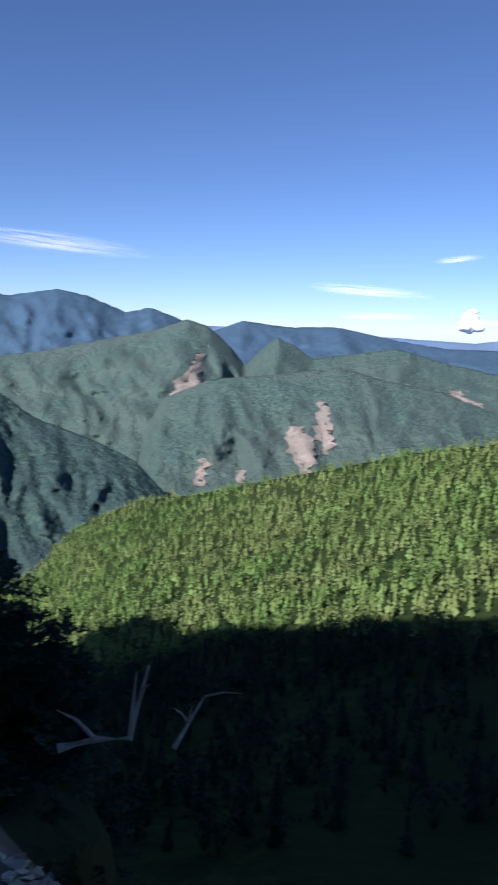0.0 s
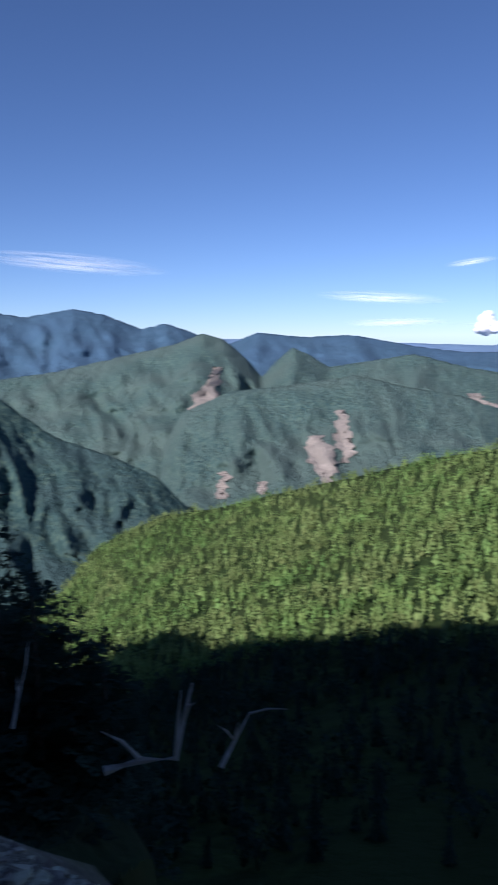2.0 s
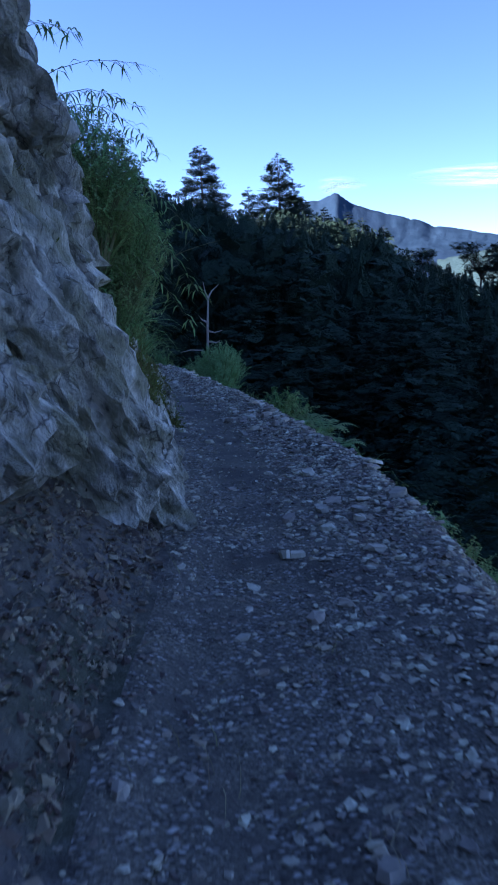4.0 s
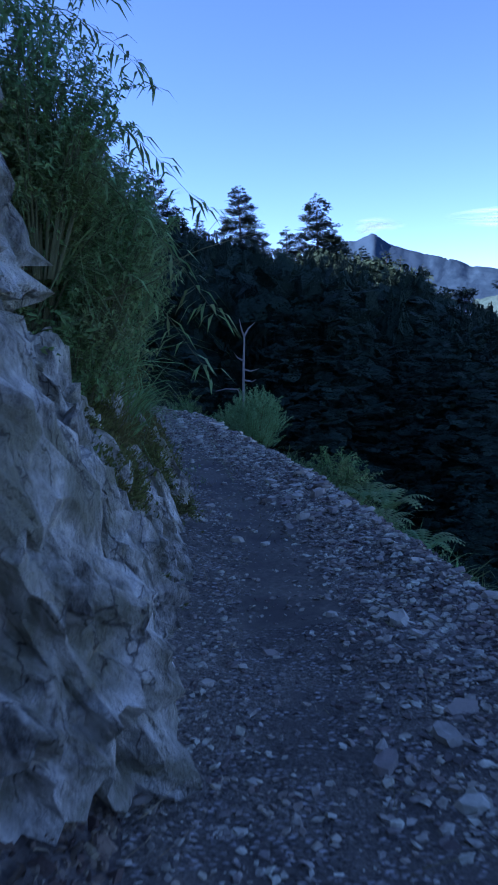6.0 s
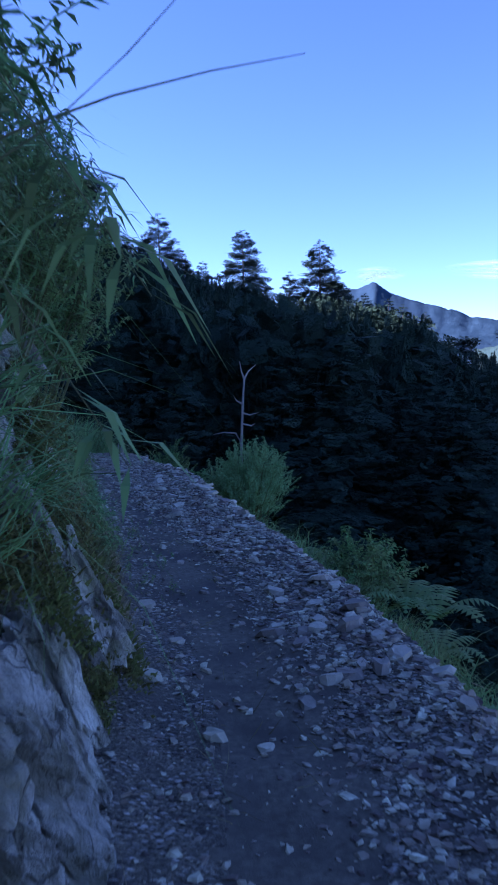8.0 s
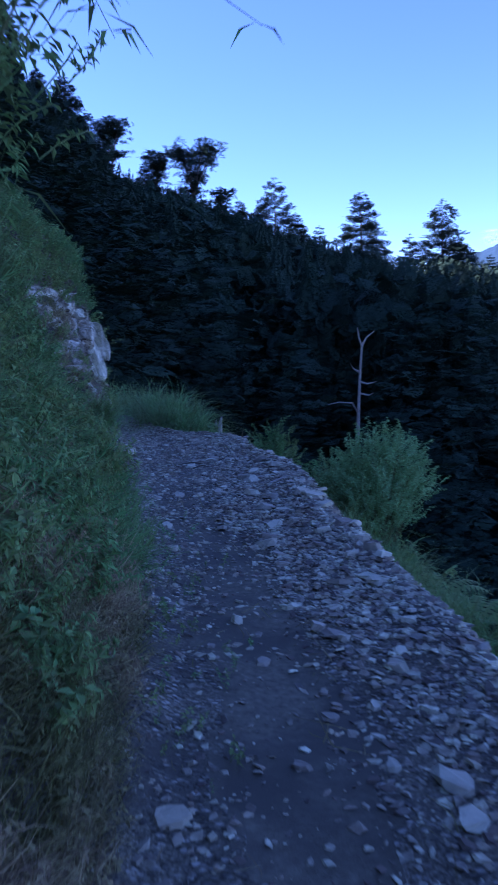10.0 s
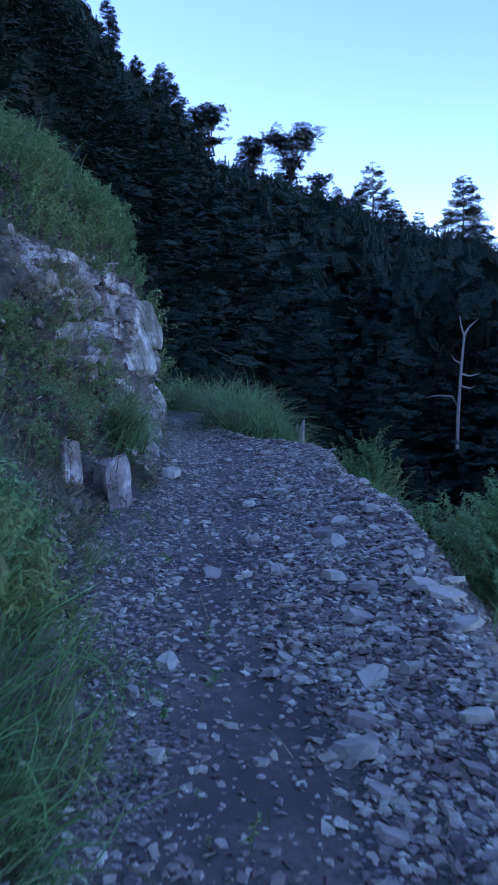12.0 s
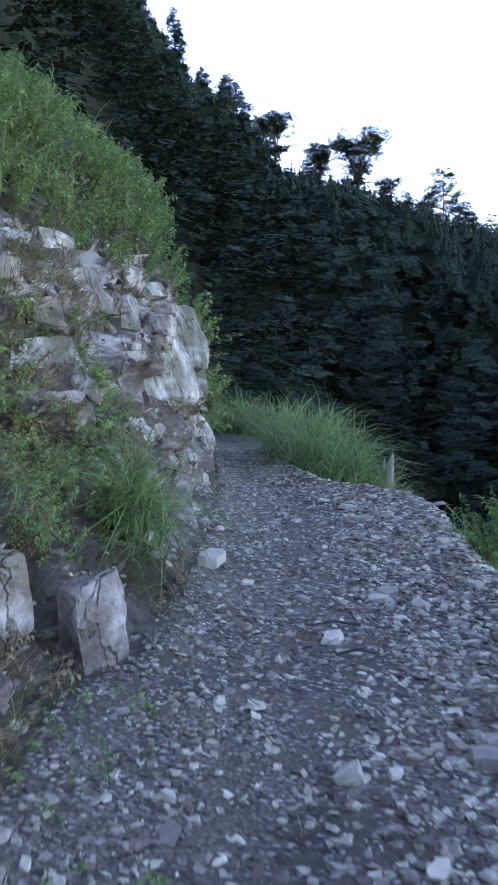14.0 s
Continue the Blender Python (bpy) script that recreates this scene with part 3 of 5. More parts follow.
def needle_tiers(seed, tiers, points, spread=0.24, droop=0.1, bare=0.12, notch=(0.25, 0.5)):
    """A unit-high conifer of ragged star-shaped tiers on a stem."""
    r = random.Random(seed)
    v, f = [], []
    lean_x, lean_y = r.uniform(-0.04, 0.04), r.uniform(-0.04, 0.04)
    for t in range(tiers):
        u = t / (tiers - 1)
        z = bare + (0.97 - bare) * u ** 0.9
        rad = spread * (1 - u) ** 0.8 * r.uniform(0.75, 1.2) + 0.02
        base = len(v)
        v.append((lean_x * z, lean_y * z, z + 0.045))
        off = r.uniform(0, 6)
        for k in range(points * 2):
            a = off + math.pi * k / points + r.uniform(-0.15, 0.15)
            q = rad * (r.uniform(0.65, 1.3) if k % 2 == 0 else r.uniform(*notch))
            v.append((lean_x * z + q * math.cos(a), lean_y * z + q * math.sin(a), z - droop * q / spread * r.uniform(0.4, 1.2) + 0.01 * r.uniform(-1, 1)))
        f += [(base, base + 1 + k, base + 1 + (k + 1) % (points * 2)) for k in range(points * 2)]
    s = len(v)
    v += [(0.018, 0, 0), (-0.009, 0.016, 0), (-0.009, -0.016, 0), (lean_x * 0.95, lean_y * 0.95, 0.95)]
    f += [(s, s + 1, s + 3), (s + 1, s + 2, s + 3), (s + 2, s, s + 3)]
    return np.array(v), np.array(f, np.int32)


def leaf_cloud(seed, clumps, leaves, width=0.34, flat=0.5, leaf=0.55):
    """A unit-high broadleaf crown: clumps of small facets with gaps on a forked stem."""
    r = random.Random(seed)
    v, f = [], []
    for c in range(clumps):
        z = r.uniform(0.4, 0.92)
        a, d = r.uniform(0, 6.3), width * (1.1 - abs(z - 0.6)) * math.sqrt(r.random())
        cx, cy = d * math.cos(a), d * math.sin(a)
        size = r.uniform(0.1, 0.17)
        for k in range(leaves):
            p = Vector((r.gauss(0, 1), r.gauss(0, 1), r.gauss(0, 1))).normalized() * size * r.uniform(0.6, 1.0)
            p.z *= flat
            n = Vector((r.gauss(0, 0.5), r.gauss(0, 0.5), r.gauss(0.6, 0.4))).normalized()
            e = n.orthogonal().normalized() * size * leaf
            g = n.cross(e) * r.uniform(0.5, 1)
            b = len(v)
            o = Vector((cx, cy, z)) + p
            v += [(o + e)[:], (o + g)[:], (o - e)[:], (o - g)[:]]
            f += [(b, b + 1, b + 2), (b, b + 2, b + 3)]
        b = len(v)
        v += [(0.015, 0, 0.1), (-0.015, 0, 0.1), (cx, cy, z), (0, 0.015, 0.1)]
        f += [(b, b + 1, b + 2), (b + 1, b + 3, b + 2)]
    return np.array(v), np.array(f, np.int32)


def needle_spray(v, f, o, d, length, r, width=0.5, n=5):
    """A flat ragged spray of needles from o along d."""
    d = d.normalized()
    side = Matrix.Rotation(r.uniform(-0.7, 0.7), 3, d) @ d.cross(Vector((0, 0, 1))).normalized()
    b = len(v)
    v.append(o[:])
    for k in range(1, n + 1):
        u = k / n
        w = length * width * math.sin(math.pi * min(u * 0.85 + 0.1, 1)) * r.uniform(0.5, 1.2)
        c = o + d * length * u + Vector((0, 0, -0.1 * length * u * u + r.uniform(-0.03, 0.03) * length))
        v += [(c + side * w + Vector((0, 0, -0.12 * w)))[:], c[:], (c - side * w + Vector((0, 0, -0.12 * w)))[:]]
        p = b + 1 + (k - 1) * 3
        if k == 1:
            f += [(b, p, p + 1), (b, p + 1, p + 2)]
        elif r.random() < 0.85:
            q = p - 3
            f += [(q + 1, p, p + 1), (q + 1, p + 1, p + 2)]
            if r.random() < 0.7:
                f += [(q, p, q + 1), (q + 1, p + 2, q + 2)]


FAR_TREES = [needle_tiers(k, 5, 5, 0.21, 0.3, 0.12, (0.75, 1.0)) for k in range(5)] + [leaf_cloud(20 + k, 9, 5, 0.24, 0.9, 0.5) for k in range(2)]


def feather_tree(seed, whorls, boughs, spread, full=True):
    """A unit-high conifer of drooping feathered boughs, for the nearer woods."""
    r = random.Random(seed)
    v, f = [], []
    for w in range(whorls):
        u = w / (whorls - 1)
        z = 0.08 + 0.88 * u
        for k in range(boughs):
            a = r.uniform(0, 6.3)
            ln = spread * (1 - u) ** 0.6 * r.uniform(0.5, 1.2) + 0.03
            d = Vector((math.cos(a), math.sin(a), 0.5 * u - 0.28 + r.uniform(-0.15, 0.2)))
            o = Vector((0, 0, z + r.uniform(-0.03, 0.03)))
            needle_spray(v, f, o + d * ln * 0.12, d, ln * 0.88, r, 0.26, 3)
            for s in (-1, 1) if full else ():
                needle_spray(v, f, o + d * ln * r.uniform(0.3, 0.6), Matrix.Rotation(s * r.uniform(0.5, 0.9), 3, "Z") @ d, ln * 0.5, r, 0.24, 3)
    return np.array(v), np.array(f, np.int32)


def scatter_on(ob, count, keep):
    """Random places on a sheet, even by area. keep(x, y, z) thins them."""
    me = ob.data
    n = len(me.polygons)
    area = np.empty(n, np.float32)
    me.polygons.foreach_get("area", area)
    co = np.empty(len(me.vertices) * 3, np.float32)
    me.vertices.foreach_get("co", co)
    co = co.reshape(-1, 3)
    quads = np.empty(n * 4, np.int32)
    me.loops.foreach_get("vertex_index", quads)
    q = co[quads.reshape(-1, 4)]
    mid = q.mean(1)
    w = area * np.array([keep(*m) for m in mid])
    pick = rng.choice(n, count, p=w / w.sum())
    s, t = rng.random((count, 1)), rng.random((count, 1))
    return (q[pick, 0] * (1 - s) + q[pick, 1] * s) * (1 - t) + (q[pick, 3] * (1 - s) + q[pick, 2] * s) * t


def polar(p):
    return np.degrees(np.arctan2(-p[..., 0], p[..., 1])), np.hypot(p[..., 0], p[..., 1])


CANOPY_AZ = [-64, -52, -47, -42, -38, -36, -31, -29, -26, -21, -17.6, -16.5, -12.6, -11, -5.7, 0, 3.9, 5, 8, 13.5, 17, 19.4, 22.8, 30, 40, 60]
CANOPY_EL = [-27, -22.5, -20.5, -17, -14, -8, -5.6, -3, -1.1, 0.3, 0.6, 2.8, 3.7, 4.3, 4.3, 6.0, 7.3, 8.0, 8.8, 10.4, 14, 15.8, 20.5, 26, 32, 38]


def woods_on_slope():
    def keep(x, y, z):
        az, r = math.degrees(math.atan2(-x, y)), math.hypot(x, y)
        if az < -62 or az > 75 or (r < 42 and -33 < az < 13) or (r < 76 and -7 < az < -1) or r < (27 if az < -36 else 19) or r > 262:
            return 0.0
        return 1.0 / (1 + (r / 130) ** 2) if az < 45 else 0.15

    def near_crest(x, y, z):
        az, r = math.degrees(math.atan2(-x, y)), math.hypot(x, y)
        return 1.0 if -40 < az < 34 and 0.72 * np.interp(az, d_az, d_r) < r < np.interp(az, d_az, d_r) else 0.0
    d_az, d_r = zip(*sorted(SLOPE_DIST))
    p = np.concatenate([scatter_on(slope, 1900, keep), scatter_on(slope, 800, near_crest)])
    az, r = polar(p)
    top = np.tan(np.radians(np.interp(az, CANOPY_AZ, CANOPY_EL))) * r + 1.5
    want = np.where(r < 60, rng.uniform(7, 15, len(p)), rng.uniform(14, 32, len(p)))
    want = np.where((r < 44) & (az > 12), rng.uniform(2.5, 6, len(p)), want)
    want[1900:] *= rng.uniform(0.8, 1.5, 800)
    top += rng.uniform(-0.016, 0.008, len(p)) * r + np.interp(az, [-20, -12, -4, 5, 8, 18, 26, 30], [0, 0, 0.003, 0.003, 0.006, 0.006, 0.006, 0]) * r
    tall = np.minimum(want, np.maximum(top - p[:, 2], 2.5))
    p[:, 2] -= 0.5
    turn, tilt = rng.uniform(0, 6.3, len(p)), rng.normal(0, 0.05, (len(p), 2))
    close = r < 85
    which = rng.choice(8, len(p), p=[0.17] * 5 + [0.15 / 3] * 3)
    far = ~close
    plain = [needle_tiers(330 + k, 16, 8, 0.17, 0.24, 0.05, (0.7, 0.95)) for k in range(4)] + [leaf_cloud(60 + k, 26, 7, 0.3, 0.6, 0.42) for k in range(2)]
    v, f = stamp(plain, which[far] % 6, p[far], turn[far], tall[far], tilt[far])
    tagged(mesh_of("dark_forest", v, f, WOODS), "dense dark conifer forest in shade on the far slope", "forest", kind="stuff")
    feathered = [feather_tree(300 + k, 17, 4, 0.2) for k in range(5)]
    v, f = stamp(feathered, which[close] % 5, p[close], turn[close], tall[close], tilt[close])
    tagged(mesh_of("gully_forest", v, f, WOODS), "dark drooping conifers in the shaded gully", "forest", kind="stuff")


def woods_on_ridge():
    def keep(x, y, z):
        az, r = math.degrees(math.atan2(-x, y)), math.hypot(x, y)
        return 0.0 if az > -36.5 or az < -112 or r < 70 else (0.45 if r < 170 else 1.0) / (1 + (r / 420) ** 1.6)
    p = scatter_on(ridge, 15500, keep)
    az, r = polar(p)
    size = rng.uniform(3.6, 7.4, len(p)) * (0.8 + 0.6 * rng.random(len(p)))
    p[:, 2] -= 0.4
    turn, tilt = rng.uniform(0, 6.3, len(p)), rng.normal(0, 0.05, (len(p), 2))
    # inside the shadow's edge the same woods take darker foliage to stand for shade
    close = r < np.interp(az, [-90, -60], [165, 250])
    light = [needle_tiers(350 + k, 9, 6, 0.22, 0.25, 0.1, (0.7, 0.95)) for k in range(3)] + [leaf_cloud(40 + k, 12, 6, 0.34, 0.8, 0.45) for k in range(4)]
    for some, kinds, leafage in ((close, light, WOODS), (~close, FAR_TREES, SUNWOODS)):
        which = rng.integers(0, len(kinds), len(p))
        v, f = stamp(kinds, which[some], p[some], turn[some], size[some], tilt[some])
        tagged(mesh_of("ridge_forest", v, f, leafage), "mixed conifer forest covering the sunlit ridge" if leafage is SUNWOODS else "ridge forest at the shaded foot, darker foliage colour standing for shade", "forest", kind="stuff")


woods_on_slope()
woods_on_ridge()


# single trees that stand out against the sky
def conifer(seed, height, label, whorls=20, spread=0.24, bare=0.04, gap=0.1):
    r = random.Random(seed)
    tree = new("conifer_tree")
    bm = bmesh.new()
    tube(bm, [(0, 0, 0), (0.01 * height, 0, height * 0.5), (0, 0.01 * height, height * 0.98)], [height * 0.018, height * 0.011, height * 0.002], 6)
    part("trunk", bm, BARK, tree)
    v, f = [], []
    for w in range(whorls):
        u = w / (whorls - 1)
        z = height * (bare + (0.97 - bare) * u)
        for k in range(7):
            if r.random() < gap:
                continue
            a = r.uniform(0, 6.3)
            ln = height * (spread * (1 - u) ** 0.62 * r.uniform(0.6, 1.15) + 0.045)
            up = 0.35 * u - 0.12 + r.uniform(-0.1, 0.1)
            d = Vector((math.cos(a), math.sin(a), up))
            needle_spray(v, f, Vector((0, 0, z + r.uniform(-0.02, 0.02) * height)), d, ln, r, 0.45)
            for s in (-1, 1):
                d2 = Matrix.Rotation(s * r.uniform(0.4, 0.8), 3, "Z") @ d
                needle_spray(v, f, Vector((0, 0, z)) + d * ln * 0.45, d2, ln * 0.55, r, 0.5)
    mesh_of("crown", v, f, WOODS, tree)
    return tagged(tree, label, "tree", "trees along the skyline")


def flat_top(seed, height, label, width=0.34):
    """A tree whose forked limbs carry flat layered plates of foliage."""
    r = random.Random(seed)
    tree = new("flat_topped_tree")
    bm = bmesh.new()
    fork = height * 0.5
    tube(bm, [(0, 0, 0), (0.02 * height, 0, fork * 0.5), (0, 0, fork)], [height * 0.02, height * 0.016, height * 0.012], 6)
    v, f = [], []
    for k in range(22):
        a = 6.283 * k / 6.5 + r.uniform(-0.3, 0.3)
        reach = height * width * r.uniform(0.35, 1.0)
        z = height * (r.uniform(0.9, 0.97) if k % 3 == 0 else r.uniform(0.4, 0.86))
        reach *= 1.0 if k % 3 == 0 else 0.65
        tip = Vector((reach * math.cos(a), reach * math.sin(a), z))
        s = Vector((0, 0, min(fork * r.uniform(0.75, 1.0), z - 0.04 * height)))
        tube(bm, [s, s.lerp(tip, 0.5) + Vector((0, 0, 0.03 * height)), tip], [height * 0.008, height * 0.005, height * 0.002], 5)
        for j in range(40 if k % 3 == 0 else 20):
            b = r.uniform(0, 6.3)
            o = s.lerp(tip, r.uniform(0.6, 1.05)) + Vector((r.gauss(0, 0.045), r.gauss(0, 0.045), r.gauss(0.01, 0.008))) * height
            needle_spray(v, f, o, Vector((math.cos(b), math.sin(b), 0.05)), height * r.uniform(0.07, 0.13), r, 0.6)
    part("trunk", bm, BARK, tree)
    mesh_of("crown", v, f, WOODS, tree)
    return tagged(tree, label, "tree", "trees along the skyline")


def snag(seed, height, label, arms, forks=2, wood=None, thick=1.0):
    r = random.Random(seed)
    tree = new("dead_tree")
    bm = bmesh.new()
    tube(bm, [(0, 0, 0), (0.01 * height, 0, 0.4 * height), (-0.01 * height, 0, 0.92 * height)], [height * 0.02 * thick, height * 0.017 * thick, height * 0.01 * thick], 6)
    part("trunk", bm, wood or DEADWOOD, tree)
    for k in range(arms):
        z = height * (0.12 + 0.84 * (k + r.random() * 0.6) / arms)
        a = r.uniform(0, 6.3)
        ln = height * r.uniform(0.1, 0.26)
        bm = bmesh.new()
        p = [Vector((0, 0, z))]
        for j in range(4):
            a += r.uniform(-0.4, 0.4)
            p.append(p[-1] + Vector((math.cos(a), math.sin(a), r.uniform(-0.15, 0.55))) * ln / 4)
        tube(bm, p, [height * q * thick for q in (0.008, 0.006, 0.0045, 0.003, 0.0015)], 5)
        for j in range(forks):
            q = p[2 + j % 2]
            b = a + r.choice((-1, 1)) * r.uniform(0.6, 1.2)
            e = q + Vector((math.cos(b), math.sin(b), r.uniform(0, 0.7))) * ln * 0.4
            tube(bm, [q, q.lerp(e, 0.5) + Vector((0, 0, 0.02 * ln)), e], [height * 0.0045, height * 0.003, height * 0.001], 4)
        part("branch", bm, wood or DEADWOOD, tree)
    return tagged(tree, label, "dead tree")


def ground_at(ob, az, r):
    d = direction(az, 0)
    hit, place, _, _ = ob.ray_cast(Vector((d.x * r, d.y * r, 400)), Vector((0, 0, -1)))
    return place if hit else Vector((d.x * r, d.y * r, r * -0.1))


def plant(kind, az, top_el, share, seed, label, min_h=6.0, **more):
    """Stands a tree on the slope so that its top reaches top_el as seen from the trail. share: part of the way to the crest."""
    d_az, d_r = zip(*sorted(SLOPE_DIST))
    r = float(np.interp(az, d_az, d_r)) * share
    g = ground_at(slope, az, r)
    top = 1.5 + r * math.tan(radians(top_el))
    h = max(top - g.z, min_h)
    t = kind(seed, h + 0.6, label, **more)
    t.matrix_world = pose(g.x, g.y, top - h - 0.6, 0, 0, seed * 47 % 360)


CON, FLAT = "tall dark layered conifer against the sky", "dark flat-topped tree with forked limbs against the sky"
for k, (az, el, sh) in enumerate([(-3.55, 9.2, 0.97), (-9.16, 8.4, 0.97), (-6.95, 6.2, 0.98), (-5.2, 5.4, 0.98), (-10.8, 5.4, 0.98), (1.0, 7.9, 0.98), (-0.65, 7.0, 0.98), (11.6, 11.2, 0.96),
                                  (16.8, 16.6, 0.95), (20.3, 20.4, 0.95), (18.6, 17.0, 0.97), (-14.1, 4.2, 0.98), (-15.1, 3.8, 0.98), (-12.4, 4.6, 0.98), (22.6, 22.5, 0.95),
                                  (26.5, 26, 0.9), (15.2, 13.2, 0.97), (5.0, 8.8, 0.97), (-16.7, 3.2, 0.98), (3.6, 8.4, 0.97)]):
    plant(conifer, az, el, sh, 100 + k, CON, whorls=24 if el > 7 else 16, spread=0.4 if k not in (9, 14, 15) else 0.2)
plant(conifer, 2.5, 10.3, 0.97, 131, "open ragged pine against the sky", whorls=17, spread=0.42, gap=0.3)
for k, (az, el, sh, w) in enumerate([(8.2, 12.6, 0.96, 0.3), (10.8, 12.0, 0.97, 0.2), (13.75, 14.1, 0.97, 0.26), (6.2, 9.6, 0.97, 0.24), (-23.8, 1.8, 0.98, 0.5), (-25.4, 0.8, 0.98, 0.4),
                                     (-19.6, 1.4, 0.98, 0.5), (-18.2, 1.1, 0.98, 0.4), (-26.9, 0.6, 0.98, 0.45), (-29.7, -1.8, 0.97, 0.5), (-32.3, -4.4, 0.96, 0.5),
                                     (-34.2, -6.0, 0.97, 0.45), (-36.3, -7.0, 0.95, 0.45)]):
    plant(flat_top, az, el, sh, 200 + k, FLAT, width=w, min_h=5.0)


def forked_snag(x, y, z):
    """A thin bare trunk that forks at its top, with a crooked dead limb low down."""
    tree = new("dead_tree")
    tree.location = (x, y, z)
    bm = bmesh.new()
    tube(bm, [(0, 0, 0), (0.0, 0, 3.0), (0.12, 0, 6.5), (0.3, 0, 9.4)], [0.15, 0.14, 0.11, 0.09], 7)
    part("trunk", bm, DEADWOOD, tree)
    for pts in ([(0.3, 0, 9.3), (0.05, 0, 10.0), (-0.1, 0.1, 10.9)], [(0.3, 0, 9.3), (0.7, 0.1, 10.0), (1.4, 0.1, 10.6)], [(0.02, 0, 3.4), (-0.5, 0.1, 4.3), (-1.6, 0.1, 4.4), (-2.6, 0.2, 4.2)],
                [(0.12, 0, 6.2), (0.8, 0, 6.0), (1.6, 0.1, 6.2)], [(0.15, 0, 7.0), (-0.4, 0, 7.3), (-0.7, 0, 7.8)], [(0.08, 0, 5.2), (0.9, 0, 5.0), (1.3, 0, 5.2)]):
        bm = bmesh.new()
        tube(bm, pts, [0.11 - 0.085 * k / (len(pts) - 1) for k in range(len(pts))], 5)
        part("branch", bm, DEADWOOD, tree)
    tagged(tree, "bare grey dead trunk with a forked top on the dark slope", "dead tree")


forked_snag(4.1, 69.6, -9.7)
# bark colour in place of bleached wood darkens this one as if backlit
plant(snag, -45.0, -10.2, 0.8, 302, "gnarled dead tree with twisted bare branches", arms=12, min_h=7, forks=3, wood=BARK, thick=1.5)
plant(conifer, -46.0, -16.6, 0.8, 303, "dark sparse conifer below the trail", whorls=10, spread=0.3, gap=0.3, min_h=5)
plant(conifer, -37.5, -10.5, 0.85, 304, "dark sparse conifer below the trail", whorls=10, spread=0.3, gap=0.2, min_h=5)


for k, (x, y, z, h) in enumerate([(17.5, 11.8, -13.03, 9.0), (17.3, 9.6, -12.33, 6.6), (18.1, 8.8, -12.33, 5.5), (19.5, 8.6, -12.83, 4.5), (19.2, 13, -13.53, 7.7)]):
    low = conifer(410 + k, h + 1.5, "dark sparse conifer in the gully below the trail", whorls=14, spread=0.3, gap=0.2)
    low.matrix_world = pose(x, y, z - 1.5, 0, 0, k * 70)


def fallen_branch(seed, points, label, thick):
    r = random.Random(seed)
    ob = new("dead_branch")
    ob.location = points[0]
    o = Vector(points[0])
    bm = bmesh.new()
    ps = [Vector(p) - o for p in points]
    tube(bm, ps, [thick * (1 - 0.75 * k / (len(ps) - 1)) for k in range(len(ps))], 6)
    part("limb", bm, DEADWOOD, ob)
    for k in range(3):
        q = ps[1 + k % (len(ps) - 1)]
        e = q + Vector((r.uniform(-1, 1), r.uniform(-1, 1), r.uniform(0.2, 1.2))).normalized() * thick * r.uniform(8, 16)
        bm = bmesh.new()
        tube(bm, [q, q.lerp(e, 0.5) + Vector((0, 0, thick)), e], [thick * 0.5, thick * 0.35, thick * 0.1], 5)
        part("twig", bm, DEADWOOD, ob)
    return tagged(ob, label, "branch")


fallen_branch(1, [(12.7, 2.5, -8.63), (13.4, 1.9, -8.53), (13.9, 1.2, -8.53), (14.4, 1.3, -7.73), (14.8, 1.3, -6.93)], "bleached bent dead branch in the shade below the trail", 0.13)
fallen_branch(2, [(11.6, 4.4, -7.53), (11.9, 4.5, -6.93), (12.3, 4.6, -6.23)], "bleached forked dead branch below the trail", 0.06)
fallen_branch(3, [(14.4, 0.2, -8.73), (14.9, 0.1, -8.23), (15.3, -0.1, -7.63)], "grey dead branch in the shade below the trail", 0.07)


# ---- clouds ----
def cumulus(seed, lumps, az, el, r, width, height):
    rr = random.Random(seed)
    bm = bmesh.new()
    for k in range(lumps * 2):
        u = rr.uniform(-1, 1)
        h = height * (1 - abs(u) ** 1.5) * rr.uniform(0.3, 1.0)
        s = rr.uniform(0.14, 0.26) * min(width, height) * 1.3 * (1 - 0.4 * abs(u))
        if k < 5:
            u, h, s = rr.uniform(-0.25, 0.25), height * (k + 1) / 6, (0.3 - 0.03 * k) * width
        m = Matrix.Translation((u * width * 0.5, rr.uniform(-0.15, 0.15) * width, max(h - s, 0))) @ Matrix.Diagonal((s * 1.1, s, s * 0.9, 1))
        bmesh.ops.create_icosphere(bm, subdivisions=3, radius=1, matrix=m)
    bm.normal_update()
    for v in bm.verts:
        n = noise.fractal(v.co / (width * 0.1), 1.0, 2.0, 4)
        v.co += v.normal * (n * width * 0.045 + 0.03 * width * noise.fractal(v.co / (width * 0.03), 1.0, 2.0, 2))
    for f in bm.faces:
        f.smooth = True
    ob = part("cloud", bm, CLOUD)
    ob.matrix_world = Matrix.Translation(at(az, el, r)) @ pose(0, 0, 0, 0, 0, az)
    tagged(ob, "white sunlit cumulus cloud low over the horizon", "cloud", "cumulus clouds", "structure")


cumulus(1, 16, -79.0, 0.3, 4780, 150, 235)
cumulus(2, 12, -75.8, 0.3, 4780, 120, 130)
cumulus(3, 12, -81.3, 0.3, 4780, 190, 120)


